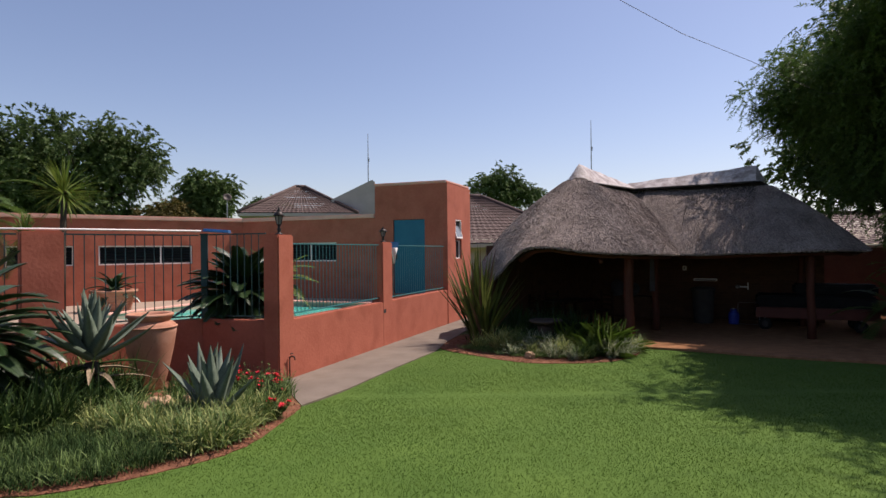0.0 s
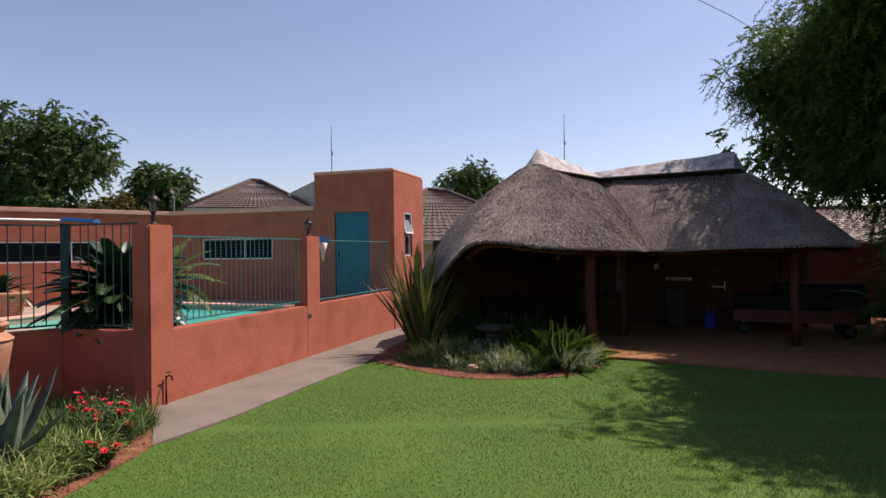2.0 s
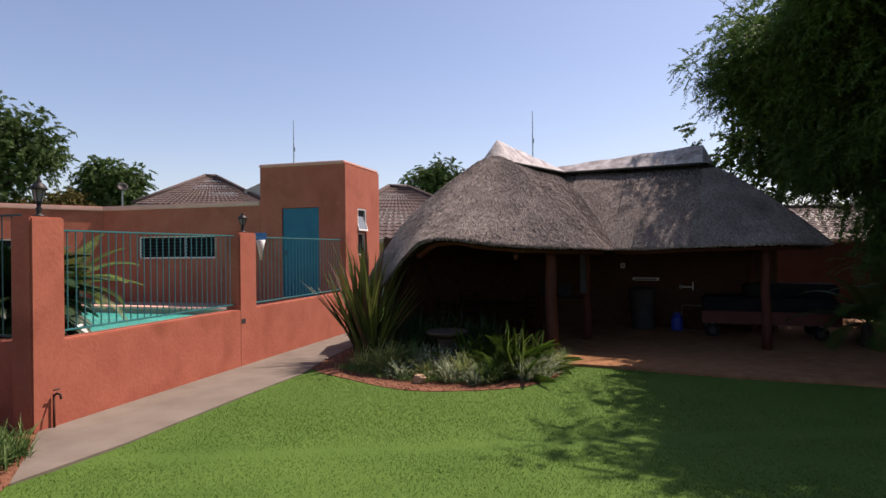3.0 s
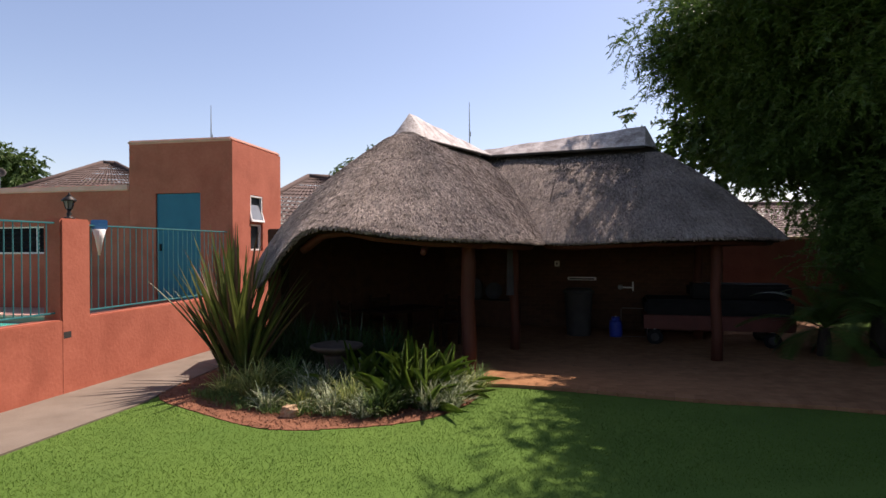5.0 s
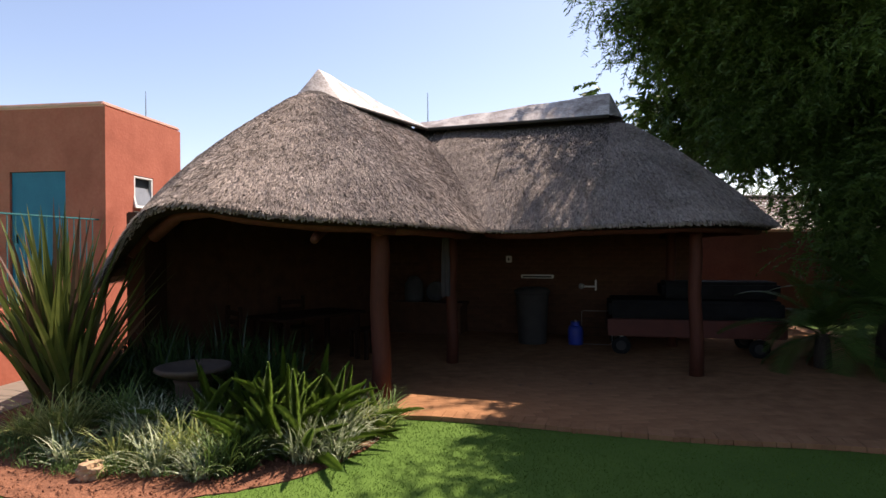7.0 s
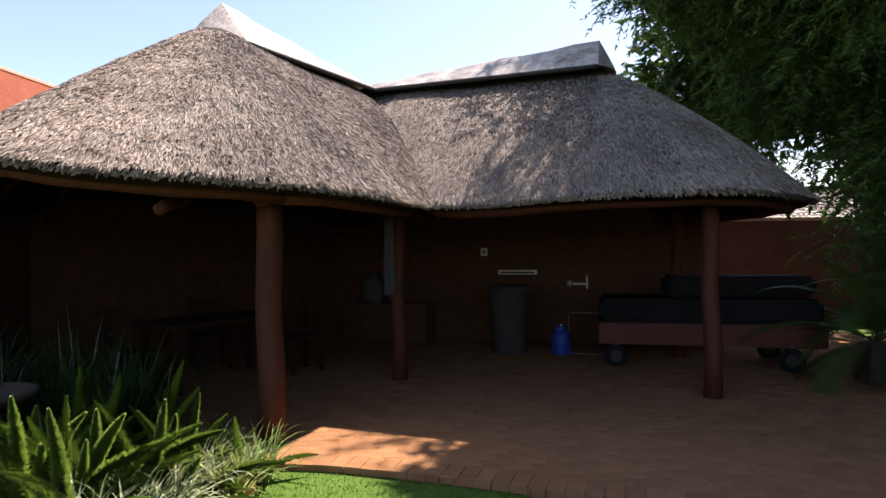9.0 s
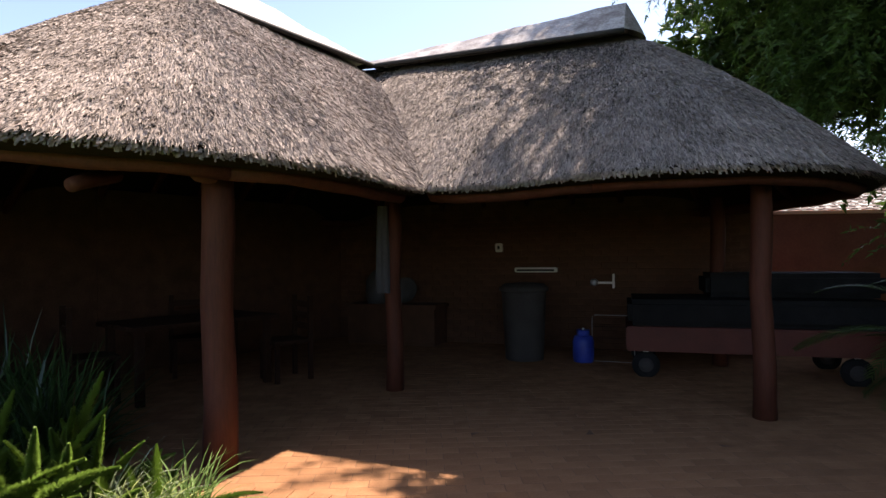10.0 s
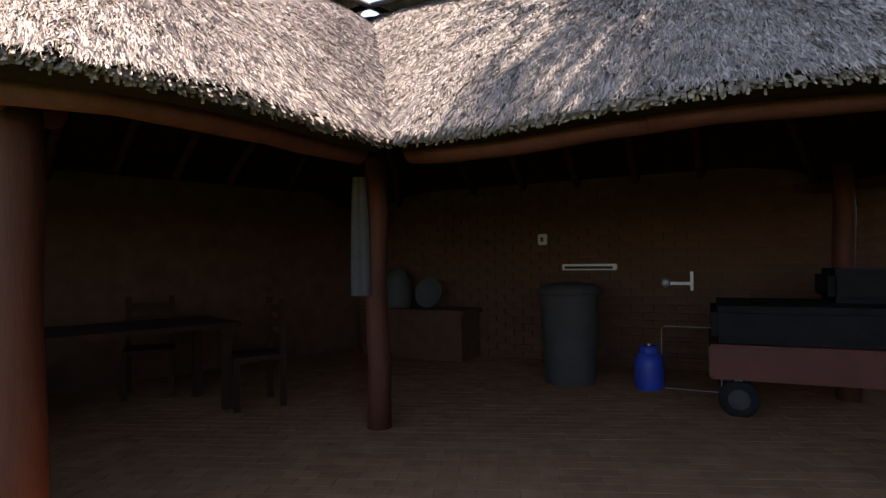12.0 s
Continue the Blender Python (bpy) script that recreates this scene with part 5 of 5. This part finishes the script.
def hip_roof(x, y, z, lx, ly, h, ridge, turn, label, wall_mat=None, rows=16, cols=26, gable=False):
    """A house with courses of roof tiles on four slopes."""
    ob = thing("house", pose(x, y, 0, 0, 0, turn), label, "house", "neighbouring houses")
    part("wall", Geo().box((lx - 0.8, ly - 0.8, z + 0.45), pose(0, 0, -0.5)), wall_mat or M_PALE, ob)
    part("eaves_board", Geo().box((lx, ly, 0.16), pose(0, 0, z - 0.17), 0.01), M_PALE, ob, "pale eaves board")
    c = [(-lx / 2, -ly / 2), (lx / 2, -ly / 2), (lx / 2, ly / 2), (-lx / 2, ly / 2)]
    r0, r1 = (-ridge / 2, 0), (ridge / 2, 0)
    if gable:
        r0, r1 = (-lx / 2 + 0.01, 0), (lx / 2 - 0.01, 0)
    for a, b, ta, tb in ((c[0], c[1], r0, r1), (c[1], c[2], r1, r1), (c[2], c[3], r1, r0), (c[3], c[0], r0, r0)):
        g = Geo()
        for i in range(rows):
            t0, t1 = i / rows, (i + 1) / rows
            def at(s, t):
                p = [a[k] + (b[k] - a[k]) * s for k in (0, 1)]
                q = [ta[k] + (tb[k] - ta[k]) * s for k in (0, 1)]
                return Vector((p[0] + (q[0] - p[0]) * t, p[1] + (q[1] - p[1]) * t, z + h * t))
            for k in range(cols):
                s0, s1 = k / cols, (k + 1) / cols
                sm = (s0 + s1) / 2
                up = Vector((0, 0, 0.055))
                lo = Vector((0, 0, 0.02))
                g.add([at(s0, t0) + lo, at(sm, t0) + up, at(s1, t0) + lo, at(s0, t1), at(sm, t1) + up * 0.55, at(s1, t1)], [(0, 1, 4, 3), (1, 2, 5, 4)])
        part("roof_slope", g, M_TILE, ob, "weathered brown roof tiles")
    for a, b in ((r0, r1), (c[0], r0), (c[1], r1), (c[2], r1), (c[3], r0)):
        za, zb = (z + h if a in (r0, r1) else z), z + h
        if a != b:
            part("ridge_tile", Geo().tube([(a[0], a[1], za + 0.03), (b[0], b[1], zb + 0.03)], 0.10, 8), M_TILE, ob, "", True)
    return ob


hip_roof(-8.0, 33, 3.7, 6.0, 6.0, 1.65, 0.5, 12, "house with a brown tiled hip roof beyond the wall")
hip_roof(-4.6, 36, 3.9, 6.0, 6.5, 1.35, 1.0, 100, "house with a brown tiled roof and a pale gable", gable=True)
hip_roof(1.4, 27.5, 1.95, 8.4, 8.0, 2.25, 0.8, 14, "house with a brown tiled roof behind the shelter")
hip_roof(19.0, 24.5, 1.75, 12, 6, 1.3, 6, -10, "house with a pale roof beyond the boundary wall", wall_mat=M_PALE)
tagged(part("gable_wall", Geo().add([(-6.0, 31.6, 0), (-3.6, 31.2, 0), (-3.6, 31.2, 5.4), (-3.75, 31.23, 5.5), (-6.0, 31.6, 4.5), (-6.0, 31.8, 0), (-3.6, 31.4, 0), (-3.6, 31.4, 5.4), (-3.75, 31.43, 5.5), (-6.0, 31.8, 4.5)], [(0, 1, 2, 3, 4), (9, 8, 7, 6, 5), (0, 4, 9, 5), (4, 3, 8, 9), (3, 2, 7, 8), (2, 1, 6, 7)]), M_PALE), "pale plastered gable wall of a neighbouring house", "wall", kind="structure")
M_STEEL = surface("galvanised_steel", (0.32, 0.33, 0.34), (0.48, 0.49, 0.5), 6, 0.45, 0.1, metal=0.7)
for x, y, z0, z1 in ((-5.05, 40, 0.0, 9.75), (10.2, 40, 0.0, 10.5)):
    mast = thing("radio_mast", pose(x, y, z0), "thin grey antenna mast behind the roofs", "antenna mast", "antenna masts")
    part("pole", Geo().tube([(0, 0, 0), (0, 0, z1 * 0.82), (0, 0, z1)], [0.045, 0.04, 0.018], 6), M_STEEL, mast)
    part("bracket", Geo().box((0.12, 0.05, 0.28), pose(0.03, 0, z1 * 0.8)), M_STEEL, mast)
dish = thing("satellite_dish", pose(-11.4, 31.0, 4.3), "small dark dish on a neighbouring roof", "satellite dish")
part("bracket", Geo().tube([(0, 0, -0.8), (0, 0, 0.3)], 0.03, 6), M_STEEL, dish)
bowl = part("bowl", Geo().lathe([(0.02, 0), (0.25, 0.05), (0.42, 0.14), (0.41, 0.15), (0.24, 0.07), (0.02, 0.02)], sides=20), M_BRONZE, dish, "", True)
bowl.matrix_local = pose(0, 0, 0.3, 60, 0, 30) @ Matrix.Diagonal((0.55, 0.55, 0.55, 1))
M_WIRE = surface("black_cable", (0.02, 0.02, 0.02), (0.04, 0.04, 0.04), 5, 0.6, 0.0)
wire = Geo().tube([(-6.0, 1.2, 6.9), (-2.0, 4.3, 5.75), (1.96, 7.35, 4.95), (3.43, 8.3, 4.70), (4.83, 9.1, 4.55), (7.0, 10.8, 4.5), (11.0, 12.0, 4.6)], 0.004, 5)
tagged(part("overhead_cable", wire, M_WIRE), "thin black overhead cable running into the tree", "cable")

# ---- things in the shelter ----
M_REDBOARD = surface("red_brown_board", (0.07, 0.016, 0.01), (0.117, 0.03, 0.019), 5, 0.6, 0.2)
M_DARKCOVER = surface("dark_tarpaulin", (0.008, 0.008, 0.008), (0.02, 0.02, 0.02), 6, 0.9, 0.3, spec=0.1)
M_GREYPLASTIC = surface("grey_plastic", (0.035, 0.032, 0.03), (0.06, 0.056, 0.052), 5, 0.8, 0.1, spec=0.15)
M_GAS = surface("blue_gas_paint", (0.012, 0.03, 0.22), (0.03, 0.06, 0.34), 6, 0.45, 0.1)
# Furniture wood taken almost to black in place of the shade under the roof.
M_WOOD = surface("shaded_brown_wood", (0.02, 0.009, 0.005), (0.039, 0.017, 0.009), 5, 0.8, 0.3, fine=40, spec=0.15)
# Pale towel, sack and basin: the shelter's shade is mixed into this colour.
M_CLOTH = surface("shaded_pale_cloth", (0.047, 0.047, 0.048), (0.078, 0.078, 0.081), 5, 0.9, 0.3)
turn2 = math.degrees(math.atan2(E2[1], E2[0]))
trailer = thing("low_trailer", pose(9.05, 14.35, PAVE_Z, 0, 0, turn2 + 4), "low red-brown trailer with a dark cover parked under thatch", "trailer")
part("bed", Geo().box((2.5, 1.1, 0.26), pose(0, 0, 0.30), 0.015), M_REDBOARD, trailer)
part("cover", Geo().box((2.46, 1.06, 0.28), pose(0, 0, 0.565), 0.05), M_DARKCOVER, trailer, "dark tarpaulin cover")
part("load", Geo().box((1.7, 0.7, 0.26), pose(0.45, 0.25, 0.846), 0.05), M_DARKCOVER, trailer, "dark wrapped load")
for x in (-1.05, 0.9):
    for y in (-0.45, 0.45):
        w = part("wheel", Geo().lathe([(0.09, -0.035), (0.14, -0.03), (0.145, 0), (0.14, 0.03), (0.09, 0.035)], sides=20), M_DARKCOVER, trailer, "", True)
        w.matrix_local = pose(x, y, 0.145, 90)
        part("rim", Geo().lathe([(0.02, -0.045), (0.075, -0.042), (0.085, 0.0), (0.075, 0.042), (0.02, 0.045)], sides=16), M_GREYPLASTIC, w, "grey hub", True)
        part("wheel_leg", Geo().box((0.05, 0.05, 0.17), pose(x, y, 0.145)), M_STEEL, trailer)
bin_ = thing("waste_bin", pose(6.98, 15.75, PAVE_Z), "tall dull grey plastic bin against the wall", "bin")
part("body", Geo().lathe([(0.22, 0), (0.24, 0.03), (0.28, 0.85), (0.29, 0.88)], sides=24), M_GREYPLASTIC, bin_, "", True)
part("lid", Geo().lathe([(0.31, 0.88), (0.31, 0.92), (0.25, 0.97), (0.05, 0.99)], sides=24), M_GREYPLASTIC, bin_, "", True)
gas = thing("gas_cylinder", pose(7.62, 15.4, PAVE_Z), "small bright blue gas cylinder on the paving", "gas cylinder")
part("body", Geo().lathe([(0.10, 0), (0.12, 0.02), (0.13, 0.08), (0.13, 0.26), (0.11, 0.33), (0.04, 0.36)], sides=24), M_GAS, gas, "", True)
part("collar", Geo().lathe([(0.075, 0.34), (0.08, 0.345), (0.08, 0.41), (0.07, 0.41)], sides=16), M_GAS, gas, "", True)
part("valve", Geo().tube([(0, 0, 0.35), (0, 0, 0.43)], 0.018, 8), M_STEEL, gas)
rack = thing("wire_rack", pose(7.95, 15.28, PAVE_Z + 0.02, 0, 0, turn2), "thin bright wire frame leaning by the wall", "wire rack")
loop = [(-0.25, 0, 0.05), (-0.22, 0, 0.0), (0.22, 0, 0.0), (0.25, 0, 0.05), (0.25, 0.06, 0.53), (0.22, 0.06, 0.56), (-0.22, 0.06, 0.56), (-0.25, 0.06, 0.53), (-0.25, 0, 0.05)]
part("frame_wire", Geo().tube(loop, 0.005, 6), M_STEEL, rack)
for k in range(3):
    part("cross_wire", Geo().tube([(-0.25, 0.015 + 0.015 * k, 0.14 * (k + 1)), (0.25, 0.015 + 0.015 * k, 0.14 * (k + 1))], 0.0025, 5), M_DARKCOVER, rack)


def back_wall(s, off, z, turn=0.0):
    """A place on the inner face of the shelter's back wall, s metres along it from the ridge's bend."""
    p = RV + E2 * s + N2 * (1.85 - off)
    return pose(p[0], p[1], z, 0, 0, turn2 + turn)


lamp = thing("strip_light", back_wall(1.75, 0.04, 0.72), "unlit pale strip light fitting on the brick wall", "strip light")
part("housing", Geo().box((0.62, 0.06, 0.07), bevel=0.01), M_WHITE, lamp)
part("tube", Geo().tube([(-0.27, -0.045, 0.03), (0.27, -0.045, 0.03)], 0.014, 8), M_GREYPLASTIC, lamp)
box = thing("switch_box", back_wall(1.2, 0.03, 1.02), "small pale switch box on the brick wall", "switch box")
part("case", Geo().box((0.11, 0.05, 0.13), bevel=0.01), M_WHITE, box)
part("switch", Geo().box((0.03, 0.012, 0.05), pose(0, -0.031, 0.04)), M_GREYPLASTIC, box)
tapw = thing("wall_bracket", back_wall(2.75, 0.05, 0.50), "white metal bracket with tap on the wall", "bracket")
part("upright", Geo().box((0.03, 0.04, 0.2), pose(0.08, 0, 0), 0.004), M_WHITE, tapw)
part("arm", Geo().box((0.22, 0.04, 0.03), pose(-0.03, -0.004, 0.06), 0.004), M_WHITE, tapw)
part("lamp_head", Geo().lathe([(0.02, 0), (0.05, 0.02), (0.05, 0.08), (0.02, 0.10)], pose(-0.18, -0.02, 0.03), 14), M_STEEL, tapw, "", True)
sack = thing("pale_sack", back_wall(-0.65, 0.35, PAVE_Z + 0.62), "pale sack leaning on a ledge, darkened for shade", "sack")
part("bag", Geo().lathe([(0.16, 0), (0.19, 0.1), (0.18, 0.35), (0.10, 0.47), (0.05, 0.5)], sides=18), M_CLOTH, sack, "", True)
basin = thing("enamel_basin", back_wall(-0.2, 0.25, PAVE_Z + 0.80), "pale round basin standing on edge, darkened for shade", "basin")
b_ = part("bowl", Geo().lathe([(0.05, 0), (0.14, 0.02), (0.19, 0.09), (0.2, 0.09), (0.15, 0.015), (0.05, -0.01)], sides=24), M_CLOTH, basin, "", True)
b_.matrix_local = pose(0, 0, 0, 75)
ledge = thing("brick_ledge", back_wall(-0.35, 0.3, PAVE_Z), "low brick ledge along the back wall", "ledge")
part("top", Geo().box((1.5, 0.55, 0.06), pose(0, 0, 0.56), 0.01), M_BRICK, ledge)
part("base", Geo().box((1.42, 0.5, 0.56)), M_BRICK, ledge)
cloth = thing("hanging_cloth", pose(5.10, 14.3, 0.62), "pale towel hanging from the beam by the post, darkened for shade", "towel")
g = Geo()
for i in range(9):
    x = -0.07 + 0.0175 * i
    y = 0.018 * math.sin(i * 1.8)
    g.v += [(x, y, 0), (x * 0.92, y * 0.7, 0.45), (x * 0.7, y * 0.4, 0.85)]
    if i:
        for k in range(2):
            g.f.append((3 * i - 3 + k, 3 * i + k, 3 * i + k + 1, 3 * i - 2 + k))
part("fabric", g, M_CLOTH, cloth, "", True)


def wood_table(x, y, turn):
    ob = thing("wooden_table", pose(x, y, PAVE_Z, 0, 0, turn), "brown wooden table with deep shade put into its colour", "table")
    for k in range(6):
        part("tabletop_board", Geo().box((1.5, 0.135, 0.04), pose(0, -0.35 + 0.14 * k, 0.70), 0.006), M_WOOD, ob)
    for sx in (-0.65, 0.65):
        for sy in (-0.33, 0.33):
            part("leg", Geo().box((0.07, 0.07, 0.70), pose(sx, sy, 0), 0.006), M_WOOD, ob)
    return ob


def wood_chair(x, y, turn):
    ob = thing("wooden_chair", pose(x, y, PAVE_Z, 0, 0, turn), "brown wooden chair at the table, darkened for shade", "chair", "chairs in the shelter")
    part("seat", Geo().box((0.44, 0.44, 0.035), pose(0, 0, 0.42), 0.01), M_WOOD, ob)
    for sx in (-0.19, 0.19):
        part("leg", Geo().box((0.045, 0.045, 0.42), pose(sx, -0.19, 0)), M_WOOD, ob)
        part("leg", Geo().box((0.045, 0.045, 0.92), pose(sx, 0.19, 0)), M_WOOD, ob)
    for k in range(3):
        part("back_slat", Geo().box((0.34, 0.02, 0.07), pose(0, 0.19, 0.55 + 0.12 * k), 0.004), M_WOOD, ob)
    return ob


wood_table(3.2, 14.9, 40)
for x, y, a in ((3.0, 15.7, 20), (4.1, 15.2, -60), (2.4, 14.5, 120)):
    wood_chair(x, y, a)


# ---- pavers ----
def paver_mesh(w, l, h):
    c = 0.0012
    v = [(-w / 2, -l / 2, 0), (w / 2, -l / 2, 0), (w / 2, l / 2, 0), (-w / 2, l / 2, 0), (-w / 2, -l / 2, h - c), (w / 2, -l / 2, h - c), (w / 2, l / 2, h - c), (-w / 2, l / 2, h - c),
         (-w / 2 + c, -l / 2 + c, h), (w / 2 - c, -l / 2 + c, h), (w / 2 - c, l / 2 - c, h), (-w / 2 + c, l / 2 - c, h)]
    f = [(0, 1, 5, 4), (1, 2, 6, 5), (2, 3, 7, 6), (3, 0, 4, 7), (4, 5, 9, 8), (5, 6, 10, 9), (6, 7, 11, 10), (7, 4, 8, 11), (8, 9, 10, 11)]
    return v, f


pv, pf = paver_mesh(0.2205, 0.1075, 0.045)
floor = tagged(new("floor"), "red-brown clay brick paving in running bond", "paving", kind="structure")
floor.matrix_world = pose(6.0, 13.0, PAVE_Z - 0.028)
paver_data = Geo().add(pv, pf).mesh("paver", M_PAVER)
rest, near_bricks = Geo(), 0
prng = random.Random(77)
pave_dir = radians(-8)
cosd, sind = math.cos(pave_dir), math.sin(pave_dir)
for j in range(-45, 52):
    for i in range(-24, 27):
        x, y = (i + 0.5 * (j % 2)) * 0.224, j * 0.111
        wx, wy = 6.0 + x * cosd - y * sind, 13.0 + x * sind + y * cosd
        if not inside(PAVING, [wx], [wy])[0]:
            continue
        m = Matrix.Translation((x * cosd - y * sind, x * sind + y * cosd, prng.uniform(0.0, 0.0012))) @ Euler((prng.gauss(0, 0.003), prng.gauss(0, 0.003), pave_dir + prng.gauss(0, 0.008))).to_matrix().to_4x4()
        if 4.0 < wx < 7.2 and 10.9 < wy < 13.0 and near_bricks < 300:
            o = part("paver", paver_data, None, floor)
            o.matrix_local = m
            near_bricks += 1
        else:
            rest.add([m @ Vector(p) for p in pv], pf)
edge = [p for p in PAVING if p[1] > 8.4 and p[0] < 11.4][:49]
walked, k = 0.0, 0
for (x0, y0), (x1, y1) in zip(edge, edge[1:]):
    seg = math.hypot(x1 - x0, y1 - y0)
    while walked < seg:
        t = walked / seg
        a = math.atan2(y1 - y0, x1 - x0) + math.pi / 2
        m = Matrix.Translation((x0 + (x1 - x0) * t - 6.0 + 0.05 * math.cos(a), y0 + (y1 - y0) * t - 13.0 + 0.05 * math.sin(a), 0.004 + prng.uniform(0, 0.004))) @ Euler((0, 0, a + prng.gauss(0, 0.015))).to_matrix().to_4x4()
        rest.add([m @ Vector(p) for p in pv], pf)
        walked += 0.112
    walked -= seg
tagged(part("paver_field", rest, M_PAVER, floor), kind="stuff")

# ---- brick courses on the shelter's back wall ----
wall_ob = bpy.data.objects["wall_shelter_back"]
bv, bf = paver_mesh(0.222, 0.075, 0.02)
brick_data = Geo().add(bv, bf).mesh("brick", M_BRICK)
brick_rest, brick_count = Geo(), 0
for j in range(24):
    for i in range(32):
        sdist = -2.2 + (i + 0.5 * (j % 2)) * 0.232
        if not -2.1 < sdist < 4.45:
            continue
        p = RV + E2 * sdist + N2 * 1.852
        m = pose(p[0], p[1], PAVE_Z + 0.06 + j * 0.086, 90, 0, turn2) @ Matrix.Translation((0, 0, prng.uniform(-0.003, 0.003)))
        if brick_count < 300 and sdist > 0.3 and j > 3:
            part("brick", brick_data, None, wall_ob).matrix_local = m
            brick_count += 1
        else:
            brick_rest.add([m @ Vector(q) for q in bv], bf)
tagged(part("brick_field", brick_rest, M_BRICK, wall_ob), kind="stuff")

# ---- lawn blades ----
def lawn_blades(count, seed):
    rng = np.random.default_rng(seed)
    x, y = rng.uniform(-3.6, 9.5, count), 2.2 + 10.6 * rng.random(count) ** 1.15
    jx, jy = x + rng.normal(0, 0.028, count), y + rng.normal(0, 0.028, count)
    keep = ~(inside(BED_A, jx, jy) | inside(BED_B, jx, jy) | inside(PATH, jx, jy) | inside(PAVING, jx, jy)) & (x - 5.5 < (y - 2) * 0.9)
    x, y = x[keep], y[keep]
    n = len(x)
    z = ground_z(x, y) - 0.004
    a = rng.uniform(0, 2 * np.pi, n)
    lean = rng.normal(0, 0.014, (n, 2))
    h = rng.uniform(0.010, 0.027, n)
    w = rng.uniform(0.002, 0.0042, n)
    dx, dy = np.cos(a) * w, np.sin(a) * w
    v = np.stack((np.column_stack((x - dx, y - dy, z)), np.column_stack((x + dx, y + dy, z)), np.column_stack((x + lean[:, 0], y + lean[:, 1], z + h))), axis=1).reshape(-1, 3)
    return v, np.arange(n * 3).reshape(-1, 3)


grass = tagged(new("lawn_grass", big_mesh("lawn_grass", *lawn_blades(620000, 9), M_GRASS)), "short mown green grass blades", "grass", kind="stuff")
